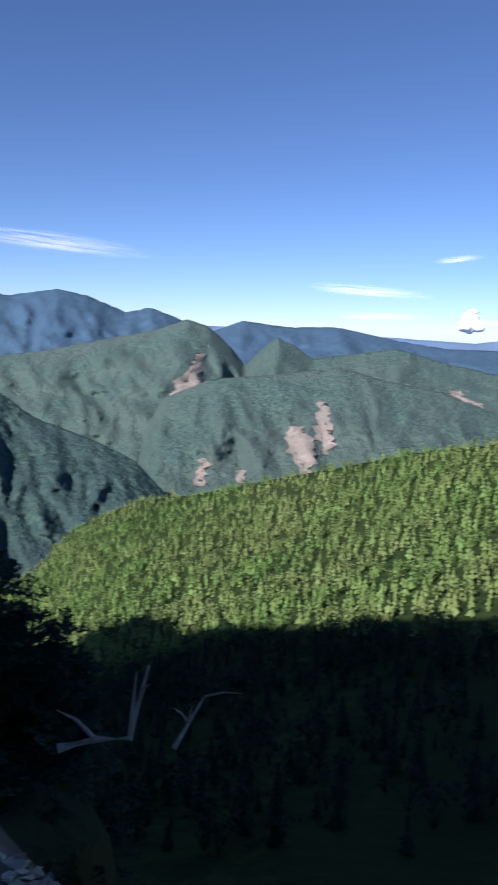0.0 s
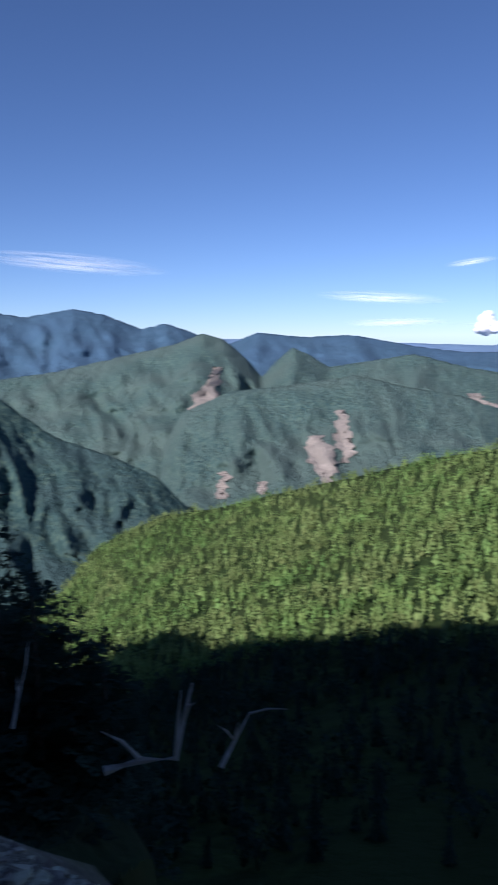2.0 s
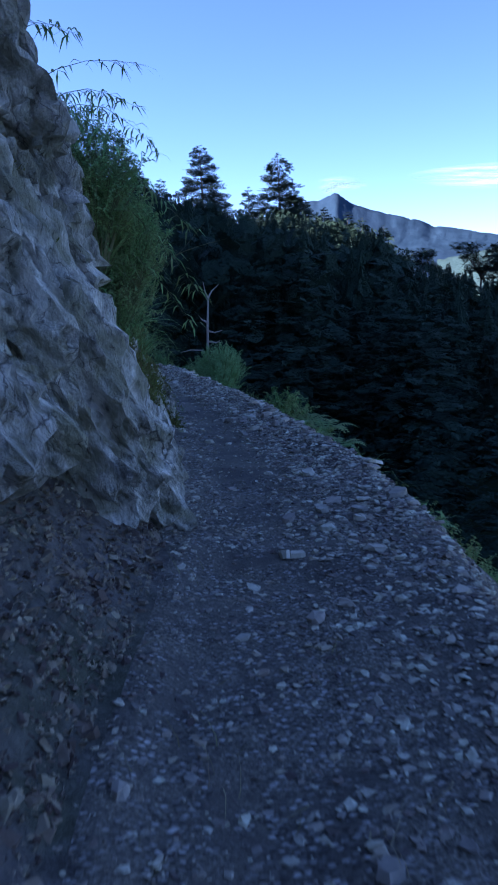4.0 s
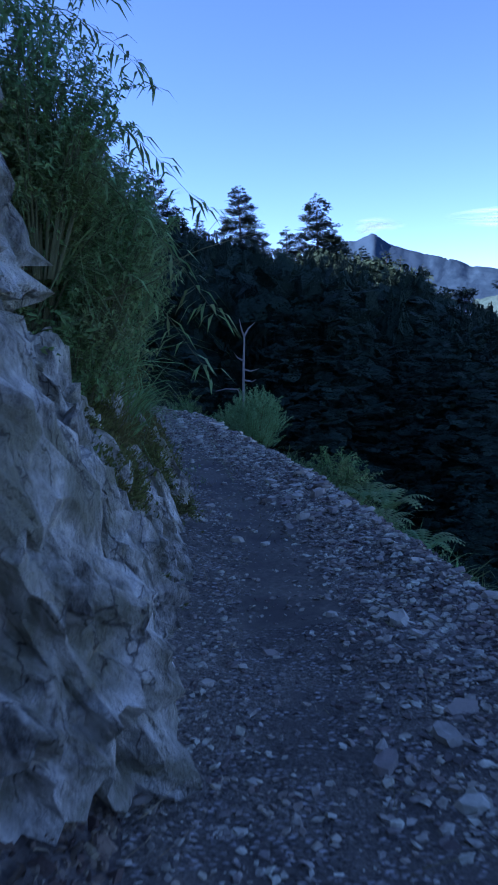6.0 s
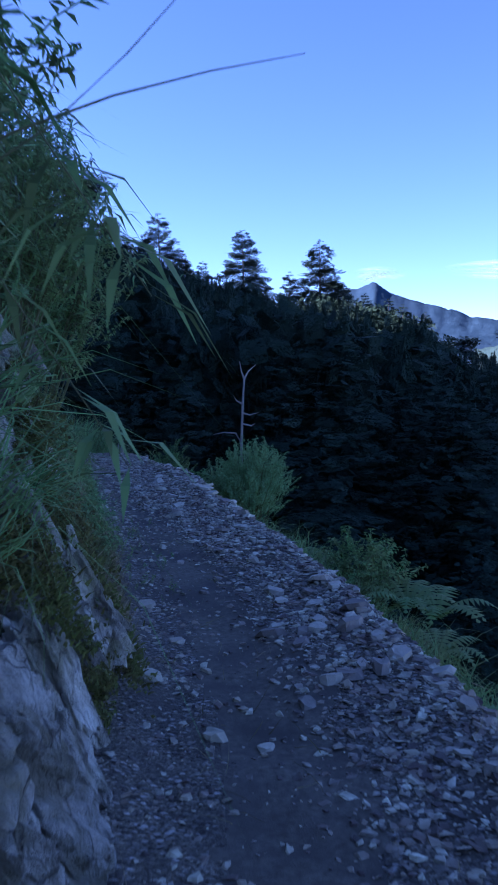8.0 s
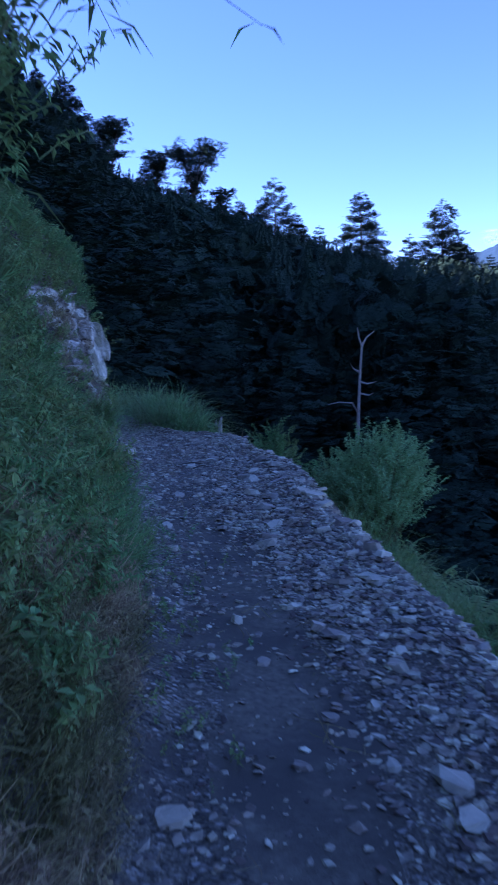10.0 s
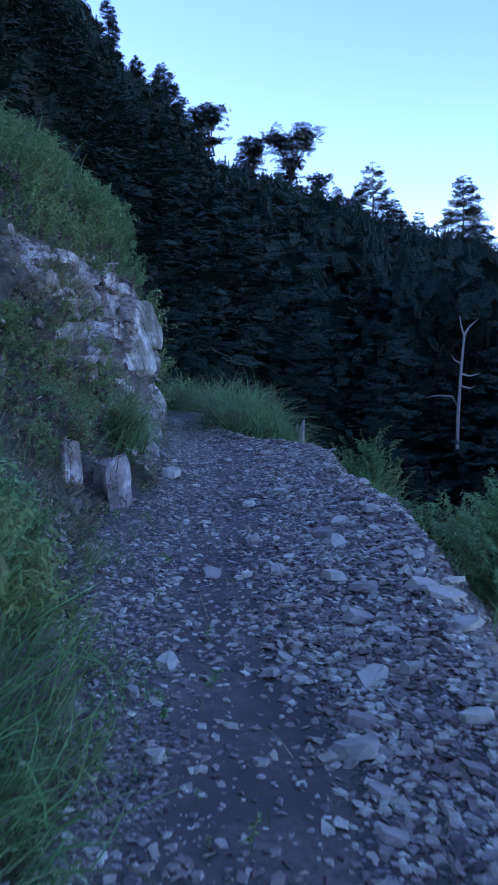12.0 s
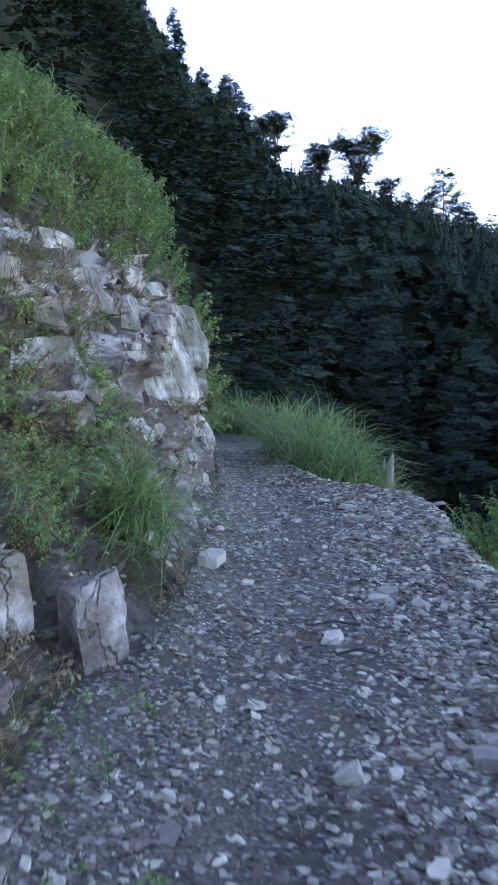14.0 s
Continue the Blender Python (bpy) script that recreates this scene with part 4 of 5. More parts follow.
def wisp(az, el, r, width, height, lean_deg):
    bm = bmesh.new()
    bmesh.ops.create_uvsphere(bm, u_segments=32, v_segments=12, radius=1)
    for v in bm.verts:
        v.co.y *= 0.15
        v.co.z += 0.15 * math.sin(v.co.x * 2.2)
    ob = part("thin_cloud", bm, WISP)
    ob.matrix_world = Matrix.Translation(at(az, el, r)) @ pose(0, 0, 0, 0, lean_deg, az) @ Matrix.Diagonal((width, width, height, 1))
    tagged(ob, "thin white streak of high cloud", "cloud", "thin clouds", "structure")


wisp(-68.5, 2.7, 4600, 400, 40, 4)
wisp(-79.5, 0.75, 4700, 520, 26, 0)
wisp(-69.5, 0.95, 4700, 320, 30, 0)
wisp(-46.5, 5.3, 4600, 560, 60, 5)
wisp(-74.6, 5.0, 4600, 150, 22, -6)
wisp(-85.5, 4.9, 4600, 260, 26, -3)
wisp(-24.0, 5.8, 4600, 520, 70, 3)
wisp(-13.4, 5.9, 4000, 130, 34, 4)
wisp(-12.6, 5.6, 4000, 70, 30, -6)


# ---- rock ----
def rock_mesh(name, size, seed, material, cuts=3, rough=0.12, chip=0.0, worn=False):
    """A broken block of rock with uneven faces and worn edges."""
    r = random.Random(seed)
    bm = bmesh.new()
    bmesh.ops.create_cube(bm, size=1.0)
    for v in bm.verts:
        v.co += Vector((r.uniform(-1, 1), r.uniform(-1, 1), r.uniform(-1, 1))) * chip
    for axis in range(3):
        n = max(1, min(34 if worn else 14, round(cuts * size[axis] / min(size))))
        along = [e for e in bm.edges if max(range(3), key=lambda k: abs(e.verts[0].co[k] - e.verts[1].co[k])) == axis]
        bmesh.ops.subdivide_edges(bm, edges=along, cuts=n, use_grid_fill=True)
    for v in bm.verts:  # worn corners
        v.co *= 1.06 - 0.16 * (v.co.length / 0.87) ** 4
    least = min(size)
    for v in bm.verts:
        n0 = v.co.normalized()
        v.co = Vector((v.co.x * size[0], v.co.y * size[1], v.co.z * size[2]))
        p = v.co * (1.6 / least)
        if worn:  # long rounded ribs down the face
            rib = noise.fractal((p.x * 0.8 + seed * 3.7, p.y * 1.1, p.z * 0.22), 1.0, 2.0, 3)
            step = noise.noise((p.x * 0.5, p.y * 0.5 + seed, p.z * 0.7))
            fine = noise.fractal((p.x * 3, p.y * 3, p.z * 1.6 + seed), 1.0, 2.0, 4)
            cell = noise.cell((p.x * 1.3 + rib * 0.4, p.y * 1.3 + seed, p.z * 0.8 + rib))
            v.co += n0 * (rib * 0.2 + (0.1 if step > 0.12 else -0.05) + (cell - 0.5) * 0.16 + fine * 0.26) * rough * 4 * least
            continue
        n = noise.fractal((p.x + seed * 3.7, p.y, p.z), 1.0, 2.0, 5)
        c = noise.cell((p.x * 0.9 + seed, p.y * 0.9, p.z * 1.2))
        v.co += n0 * ((n * rough + (c - 0.5) * rough * 0.7) * least)
    me = bpy.data.meshes.new(name)
    bm.to_mesh(me)
    bm.free()
    me.materials.append(material)
    return me


# steep slabs that stand out into the trail
cliff = tagged(new("cliff"), "pale grey rock face of steep weathered slabs with dark cracks", "cliff")
cliff.location = (-0.9, -0.8, 0)
bpy.context.view_layer.update()


def slab_at(y, h0, h1, width, depth, seed, out=0.0, tilt=8.0):
    me = rock_mesh("slab", (depth, width, h1 - h0), seed, SLAB, 9, 0.24, 0.08, True)
    ob = new("slab", me)
    hm = (h0 + h1) / 2
    x, _, z = bank_point(y, hm)
    ob.parent = cliff
    ob.matrix_world = pose(x - depth * 0.28 + out, y, z, 0, 0, 0) @ pose(0, 0, 0, tilt, -math.degrees(math.atan(lean(y))) * 0.95, random.Random(seed).uniform(-12, 12))


LOWER_SLABS = [(-2.25, -0.1, 3.0, 0.5, 0.75, 1, 0.12, 10), (-1.8, -0.1, 2.5, 0.34, 0.6, 2, 0.05, 9), (-1.45, -0.1, 1.7, 0.34, 0.5, 3, 0.12, 9), (-1.62, 1.6, 3.2, 0.6, 0.6, 4, 0.2, 8),
             (-1.1, -0.1, 1.25, 0.4, 0.55, 5, 0.1, 8), (-1, 1.1, 2.9, 0.5, 0.5, 6, 0.0, 8), (-0.7, -0.1, 1.5, 0.4, 0.5, 7, 0.06, 7), (-0.38, -0.1, 1.0, 0.34, 0.5, 8, 0.08, 7),
             (-0.3, 1.0, 2.3, 0.45, 0.45, 9, -0.03, 7)]
FURTHER_SLABS = [(-0.05, -0.1, 1.3, 0.36, 0.5, 10, 0.04, 6), (0.3, -0.1, 0.8, 0.36, 0.45, 11, 0.05, 6), 
             (-2.7, 0.3, 3.3, 0.6, 0.7, 13, 0.0, 8), (0.4, 0.9, 2.0, 0.5, 0.4, 15, -0.1, 6),
             (-1.35, 2.1, 3.7, 0.7, 0.6, 16, 0.3, 8), (-2, 2.7, 4.3, 0.8, 0.8, 17, 0.3, 8), (-1.7, 3.5, 4.8, 0.9, 0.9, 18, 0.1, 8),
             (-2.55, 0.2, 2.7, 0.6, 0.6, 19, 0.3, 9), (-2.95, 0.35, 2.9, 0.6, 0.7, 20, 0.2, 9), (-3.4, 0.4, 3.1, 0.6, 0.7, 21, 0.16, 9), (-1.75, 2.0, 3.7, 0.6, 0.6, 22, 0.4, 8), (-2.6, 2.3, 4.2, 0.8, 0.7, 23, 0.3, 8)]
for args in LOWER_SLABS + FURTHER_SLABS:
    slab_at(*args)

SHARDS = [rock_mesh("shard", (1, 1, 1), 80 + k, SLAB, 6, 0.2, 0.16, True) for k in range(6)]
rs = random.Random(12)
for k in range(130):
    y = rs.uniform(-1.4, 1.9)
    x, yy, z = bank(y, rs.uniform(0.0, 1.9) if k < 95 else rs.uniform(1.8, 3.2))
    s = rs.uniform(0.08, 0.3)
    ob = new("shard", SHARDS[k % 6])
    ob.parent = cliff
    ob.matrix_world = pose(x + 0.02, yy, z, rs.uniform(2, 16), rs.uniform(-30, -8), rs.uniform(-25, 20)) @ Matrix.Diagonal((s * 0.6, s * 0.7, s * rs.uniform(0.9, 2.2), 1))

# broken outcrop beside the bend
outcrop = tagged(new("rock_outcrop"), "weathered pale outcrop of broken layered rock blocks", "rock outcrop")
outcrop.location = (-2.8, 11.0, 0)
bpy.context.view_layer.update()
BLOCKS = [rock_mesh("rock_block", (1, 1, 1), 50 + k, BLOCK, 4, 0.13, 0.2) for k in range(8)]


RUBBLES = [rock_mesh("rock_block", (1, 1, 1), 70 + k, RUBBLE, 3, 0.34, 0.22) for k in range(6)]


def block_at(x, y, z, sx, sy, sz, k, tilt, turn, kinds=BLOCKS):
    ob = new("rock_block", kinds[k % len(kinds)])
    ob.parent = outcrop
    ob.matrix_world = pose(x, y, z, tilt[0], tilt[1], turn) @ Matrix.Diagonal((sx, sy, sz, 1))


rb = random.Random(5)
for k in range(55):
    y = 9.0 + 4.6 * rb.random() ** 0.8
    h = rb.uniform(0.5 if y < 10 else 0.1, 2.1)
    s = rb.uniform(0.09, 0.26)
    x, yy, z = bank(y, h)
    block_at(x - s * 0.24, yy, z, s * rb.uniform(0.5, 0.8), s * rb.uniform(0.8, 1.5), s * rb.uniform(0.4, 0.9), k, (rb.uniform(-14, 4), rb.uniform(-20, 0)), rb.uniform(-22, 8))
for k in range(520):
    y = rb.uniform(8.0, 13.8)
    x, yy, z = bank(y, rb.uniform(0.0, 2.7))
    s = rb.uniform(0.04, 0.13)
    block_at(x - s * 0.1, yy, z, s * rb.uniform(0.5, 1.0), s * rb.uniform(0.8, 1.6), s * rb.uniform(0.3, 0.8), k, (rb.uniform(-25, 15), rb.uniform(-30, 10)), rb.uniform(-40, 40), RUBBLES if k % 5 else BLOCKS)
for k in range(260):
    y = rb.uniform(6.4, 8.9)
    x, yy, z = bank(y, rb.uniform(0.0, 0.3 if k % 3 else 1.3))
    s = rb.uniform(0.025, 0.08)
    block_at(x, yy, z, s * rb.uniform(0.5, 1.0), s * rb.uniform(0.8, 1.5), s * rb.uniform(0.3, 0.7), k, (rb.uniform(-25, 15), rb.uniform(-30, 10)), rb.uniform(-40, 40), RUBBLES)
PALE = [rock_mesh("rock_block", (1, 1, 1), 150 + k, SLAB, 5, 0.1, 0.17) for k in range(6)]
SQUARED = [rock_mesh("rock_block", (1, 1, 1), 160 + k, BLOCK, 6, 0.07, 0.05) for k in range(3)]
# the large pale faces: place, width across, height, turn
for k, (x, y, z, wide, high, turn) in enumerate([(-3.22, 12.15, 0.95, 0.75, 0.72, -14), (-3.26, 12.75, 1.2, 0.5, 0.6, -30), (-3.15, 10.65, 1.54, 0.46, 0.3, -8), (-3.27, 11.55, 1.38, 0.36, 0.32, -4),
                                                 (-2.96, 9.9, 1.45, 0.4, 0.42, -10), (-2.77, 9.6, 1.08, 0.46, 0.28, -6), (-2.8, 10.1, 0.93, 0.32, 0.12, -10), (-2.78, 10.5, 0.62, 0.36, 0.2, -12),
                                                 (-3.07, 12.3, 0.22, 0.26, 0.22, -8), (-2.92, 11.95, 0.04, 0.24, 0.16, -16), (-3.3, 13.3, -0.3, 0.22, 0.3, -10), (-2.12, 8.62, 0.12, 0.25, 0.42, -24),
                                                 (-2.34, 8.36, 0.33, 0.16, 0.32, -18), (-2.66, 11.35, -0.2, 0.24, 0.16, 25), (-3.08, 9.7, 1.8, 0.3, 0.13, -8), (-2.95, 9.45, 1.52, 0.2, 0.24, -4),
                                                 (-3.42, 12.5, 1.6, 0.3, 0.16, -10), (-3.4, 13.2, 0.75, 0.5, 0.5, -38), (-3.38, 13.25, 0.2, 0.5, 0.4, -30)]):
    block_at(x - (0.15 if k not in (11, 12) else 0.05), y, z, 0.3 if k not in (11, 12) else 0.13, wide, high, k, (rb.uniform(-6, 3), -14 if k not in (11, 12) else -3), turn, PALE if k not in (11, 12) else SQUARED)


# ---- loose slate on the trail ----
def chip_shape(seed, sides, flat):
    r = random.Random(seed)
    v = []
    for lay in (0, 1):
        for k in range(sides):
            a = 6.283 * k / sides + r.uniform(-0.35, 0.35)
            q = r.uniform(0.6, 1.0) * (1 if lay == 0 else r.uniform(0.7, 0.95))
            v.append((q * math.cos(a), 0.68 * q * math.sin(a), (lay - 0.35) * flat * r.uniform(0.7, 1.2)))
    f = [tuple(range(sides, 2 * sides))] + [(k, (k + 1) % sides, sides + (k + 1) % sides, sides + k) for k in range(sides)]
    return np.array(v), tri(f)


CHIPS = [chip_shape(k, 4 + k % 2, 0.12 + 0.07 * (k % 4)) for k in range(12)]


def chip_density(u, y):
    """How thickly slate lies across the trail: u from the bank (0) to the outer edge (1)."""
    tread = math.exp(-((u - 0.4) / (0.2 if y < 6.3 else 0.12)) ** 2) * (0.6 if y < -2 else 1.0 if y < 6.3 else 0.75)
    patch = 0.5 + 0.5 * noise.noise((u * 3, y * 0.9, 3.0))
    d = (0.6 + 0.5 * u if y < -1 or y > 6 else 0.3 + 0.9 * u) * (1 - 0.96 * tread * (0.8 + 0.2 * patch))
    return d * (0.45 + 0.75 * patch) * (0.5 if y < -2.5 else 1.0)


def scatter_chips(count, y0, y1, lo, hi, seed, cluster=1.0):
    r = random.Random(seed)
    pts, size = [], []
    while len(pts) < count:
        y, u = r.uniform(y0, y1), r.uniform(-0.02, 1.04)
        if r.random() > chip_density(u, y) * cluster:
            continue
        a, b = left_edge(y), right_edge(y)
        x = a + (b - a) * u
        s = lo * (hi / lo) ** (r.random() ** 1.35)
        s *= 0.75 + 0.5 * u
        pts.append((x, y, tread_z(x, y) + s * 0.06 - (0.05 if u > 1.01 else 0)))
        size.append(s)
    return np.array(pts), np.array(size)


def joined_chips(name, pts, size, seed, label, lean_by=0.22, material=SLATE):
    g = np.random.default_rng(seed)
    n = len(pts)
    v, f = stamp(CHIPS, g.integers(0, 12, n), pts, g.uniform(0, 6.3, n), size, g.normal(0, lean_by, (n, 2)), g.uniform(0.6, 1.3, n))
    return tagged(mesh_of(name, v, f, material), label, "gravel", kind="stuff")


p1, s1 = scatter_chips(21000, -9.6, 7.0, 0.008, 0.045, 1)
p2, s2 = scatter_chips(34000, 4.5, 18.0, 0.009, 0.042, 2)
p4, s4 = scatter_chips(6000, -8.5, 12.0, 0.005, 0.012, 4)
joined_chips("slate_gravel", np.concatenate([p1, p2, p4]), np.concatenate([s1, s2, s4]), 3, "loose blue-grey slate chips strewn over the trail")


def debris():
    """Loose stones on the heap at the foot of the bank, on the outer lip and on the broken slope over the outcrop."""
    r = random.Random(8)
    pts, size = [], []
    for _ in range(5200):
        y = r.uniform(-10, 18)
        pts.append(drop_point(y, r.random() ** 1.5 * 0.55))
        size.append(r.uniform(0.012, 0.05))
    for _ in range(5200):
        y = r.uniform(6.2, 14)
        pts.append(bank(y, r.uniform(0, 3.4)))
        size.append(r.uniform(0.012, 0.038))
    for _ in range(900):
        y = r.uniform(-2.2, 8)
        pts.append(bank(y, r.uniform(0, 0.2)))
        size.append(r.uniform(0.012, 0.045))
    joined_chips("loose_debris", np.array(pts), np.array(size), 9, "loose stone debris on the banks beside the trail", 0.5)
    pts, size = [], []
    for _ in range(15000):
        y = r.uniform(-8.5, -1.9)
        pts.append(bank(y, r.random() ** 1.2 * 1.0))
        size.append(r.uniform(0.008, 0.03) if r.random() < 0.93 else r.uniform(0.03, 0.07))
    joined_chips("rubble_heap", np.array(pts), np.array(size), 19, "brown earthy rubble heaped against the foot of the rock", 0.6, DEBRIS)


debris()

STONES = []
for k in range(10):
    v, f = chip_shape(90 + k, 6 + k % 3, 0.3 + 0.12 * (k % 3))
    me = bpy.data.meshes.new("stone")
    me.from_pydata([tuple(q) for q in v], [], [tuple(int(i) for i in t) for t in f])
    me.materials.append(STONE)
    STONES.append(me)


def stone_at(x, y, s, seed, z=None):
    r = random.Random(seed)
    ob = new("stone", STONES[seed % len(STONES)])
    ob.parent = trail
    ob.matrix_world = pose(x, y, (tread_z(x, y) if z is None else z) + s * 0.1, r.gauss(0, 9), r.gauss(0, 9), r.uniform(0, 360)) @ Matrix.Diagonal((s, s, s * r.uniform(0.7, 1.2), 1))


for k, (x, y, s) in enumerate([(-0.05, -6.47, 0.12), (-0.22, -6.5, 0.07), (-0.01, -6.28, 0.055), (0.18, -6.83, 0.075), (-0.21, -5.97, 0.04), (-0.39, 4.47, 0.055), (0.09, 4.26, 0.085),
                               (-0.23, 4.03, 0.055), (0.0, 4.37, 0.065), (0.16, 4.84, 0.07), (0.33, 4.92, 0.09), (-0.2, 5.44, 0.06), (-0.83, 7.47, 0.085), (-0.28, 6.29, 0.1), (-1.09, 8.14, 0.08),
                               (-2.3, 10.4, 0.17), (-0.22, 2.31, 0.07), (0.31, 2.4, 0.12), (0.11, 4.22, 0.055), (0.04, 3.57, 0.05), (0.6, 2.5, 0.09), (0.45, 2.2, 0.07), (0.75, 2.35, 0.1)]):
    stone_at(x, y, s, k)
p3, s3 = scatter_chips(275, -9, 13.5, 0.04, 0.1, 5)
for k, (p, s) in enumerate(zip(p3, s3)):
    stone_at(p[0], p[1], s, 40 + k)


# ---- plants ----
def blade_strip(v, f, o, a, length, width, bend, r, segs=3):
    """A grass blade from o towards angle a, arching over by bend."""
    d = Vector((math.cos(a), math.sin(a), 0))
    side = Vector((-d.y, d.x, 0)) * width
    b = len(v)
    for k in range(segs + 1):
        u = k / segs
        c = o + d * (length * bend * u * u) + Vector((0, 0, length * (u * (1 - 0.25 * bend) - 0.55 * bend * u * u * u)))
        w = side * (1 - u) ** 0.7
        if k == segs:
            v.append(c[:])
        else:
            v += [(c - w)[:], (c + w)[:]]
    for k in range(segs - 1):
        f += [(b + 2 * k, b + 2 * k + 1, b + 2 * k + 3), (b + 2 * k, b + 2 * k + 3, b + 2 * k + 2)]
    f.append((b + 2 * segs - 2, b + 2 * segs - 1, b + 2 * segs))


def tuft(seed, blades, length, width, bend, foot=0.06):
    r = random.Random(seed)
    v, f = [], []
    for _ in range(blades):
        o = Vector((r.gauss(0, foot), r.gauss(0, foot), 0))
        blade_strip(v, f, o, r.uniform(0, 6.3), length * r.uniform(0.5, 1.15), width * r.uniform(0.7, 1.3), bend * r.uniform(0.4, 1.4), r)
    return np.array(v), np.array(f, np.int32)


def leafy(seed, leaves, length, leaf_len, leaf_w, curve=0.3):
    """A leafy shoot: a thin stem with leaves along it."""
    r = random.Random(seed)
    v, f = [], []
    a0 = r.uniform(0, 6.3)

    def on(u):
        return Vector((math.cos(a0) * curve * length * u * u, math.sin(a0) * curve * length * u * u, length * u * (1 - 0.2 * u)))
    b = len(v)
    w = 0.006 * length + 0.0012
    for k in range(4):
        c = on(k / 3)
        v += [(c.x - w, c.y, c.z), (c.x + w, c.y, c.z)]
    for k in range(3):
        q = b + 2 * k
        f += [(q, q + 1, q + 3), (q, q + 3, q + 2)]
    for k in range(leaves):
        u = 0.2 + 0.8 * (k + r.random()) / leaves
        o = on(u)
        a = r.uniform(0, 6.3)
        d = Vector((math.cos(a), math.sin(a), r.uniform(-0.4, 0.5))).normalized()
        s = d.cross(Vector((0, 0, 1))).normalized() * leaf_w * r.uniform(0.7, 1.2)
        m, e = o + d * leaf_len * 0.45, o + d * leaf_len * r.uniform(0.8, 1.2) - Vector((0, 0, leaf_len * 0.25))
        b = len(v)
        v += [o[:], (m + s + Vector((0, 0, 0.15 * leaf_w)))[:], e[:], (m - s + Vector((0, 0, 0.15 * leaf_w)))[:]]
        f += [(b, b + 1, b + 2), (b, b + 2, b + 3)]
    return np.array(v), np.array(f, np.int32)


TUFTS = [tuft(k, 13, 0.3, 0.0035, 0.55) for k in range(6)]
LONG_TUFTS = [tuft(20 + k, 16, 0.6, 0.0045, 0.8) for k in range(5)]
SHOOTS = [leafy(k, 18, 0.3, 0.05, 0.011) for k in range(6)]
BROAD = [leafy(30 + k, 14, 0.2, 0.042, 0.012) for k in range(5)]
FINE = [leafy(100 + k, 26, 0.26, 0.035, 0.006, 0.15) for k in range(5)]


def grown(name, templates, places, size, tilt, material, label, category, seed, spread=0.3, parent=None):
    """Many small plants joined into one object. tilt: mean lean about x and y."""
    g = np.random.default_rng(seed)
    n = len(places)
    tl = np.stack([g.normal(tilt[0], spread, n), g.normal(tilt[1], spread, n)], -1)
    v, f = stamp(templates, g.integers(0, len(templates), n), np.array(places), g.uniform(0, 6.3, n), size * g.uniform(0.6, 1.35, n), tl)
    ob = mesh_of(name, v, f, material, parent)
    return ob if parent else tagged(ob, label, category, kind="stuff")


def bank_places(n, y0, y1, h0, h1, seed, holes=0.0, scale=1.2):
    r = random.Random(seed)
    out = []
    while len(out) < n:
        y, h = r.uniform(y0, y1), r.uniform(h0, h1)
        if holes and noise.noise((y * scale, h * scale, seed)) < holes - 0.35:
            continue
        out.append(bank(y, h))
    return out


def drop_places(n, y0, y1, d0, d1, seed):
    r = random.Random(seed)
    return [drop_point(r.uniform(y0, y1), r.uniform(d0, d1)) for _ in range(n)]


OUT = (0.0, 0.75)
grown("bank_grass", TUFTS, bank_places(950, 2.3, 4.6, 0.7, 3.4, 1) + bank_places(1300, 4.4, 6.3, 0.0, 3.4, 17, 0.3, 2.5), 0.85, OUT, GRASS, "green grass covering the bank above the trail", "grass", 1)
grown("bank_herbs", FINE + BROAD, bank_places(3600, 2.6, 6.6, 0.3, 3.4, 2, 0.3, 2.2), 0.9, OUT, LEAF, "leafy green herbs on the bank above the trail", "herbs", 2)
grown("dry_bank_grass", TUFTS + BROAD, bank_places(2600, 1.9, 4.8, 0.0, 0.9, 3), 0.55, OUT, DRYGRASS, "brown dry grass at the foot of the bank", "grass", 3)
grown("high_bank_grass", LONG_TUFTS, bank_places(1000, -0.6, 15, 2.8, 6.5, 4), 0.85, (0, 0.4), GRASS, "long grass along the top of the bank", "grass", 4)
grown("high_bank_shrubs", FINE + SHOOTS[:1], bank_places(4400, -0.4, 16, 2.9, 8, 5, 0.3, 0.7), 1.35, (0, 0.4), LEAF, "dense green shrubs on the slope above the trail", "shrubs", 5)
grown("upper_slope_shrubs", SHOOTS + FINE, bank_places(3400, -4, 23.5, 6.5, 17, 15), 2.7, (0, 0.3), LEAF, "dense dark shrubs high on the slope above the trail", "shrubs", 15)
grown("bend_shrubs", SHOOTS + FINE, bank_places(1700, 15, 23.5, 0.2, 9, 16), 2.3, (0, 0.4), LEAF, "dense green shrubs on the slope past the bend", "shrubs", 16)
grown("outcrop_herbs", BROAD + FINE[:2], bank_places(1250, 8.0, 10.4, 0.4, 1.5, 6, 0.15), 0.6, OUT, LEAF, "low leafy herbs growing over the outcrop", "herbs", 6)
grown("outcrop_dry_grass", TUFTS + BROAD, bank_places(1300, 7.0, 10.6, 0.05, 1.9, 26, 0.2), 0.5, OUT, DRYGRASS, "withered brown grass and stalks on the broken bank", "grass", 26)
grown("outcrop_shrubs", FINE, bank_places(3800, 9.5, 15.5, 2.0, 4.6, 7), 1.15, (0, 0.5), LEAF, "feathery green shrubs above the outcrop", "shrubs", 7)
grown("rock_moss", [tuft(80 + k, 16, 0.035, 0.004, 0.6, 0.035) for k in range(4)], [(x + 0.13, y, z) for x, y, z in bank_places(2600, -2.2, 1.6, 0.15, 2.4, 8, 0.5, 1.6)], 1.35, OUT, MOSS, "olive moss and small ferns in cracks of the rock", "moss", 8)
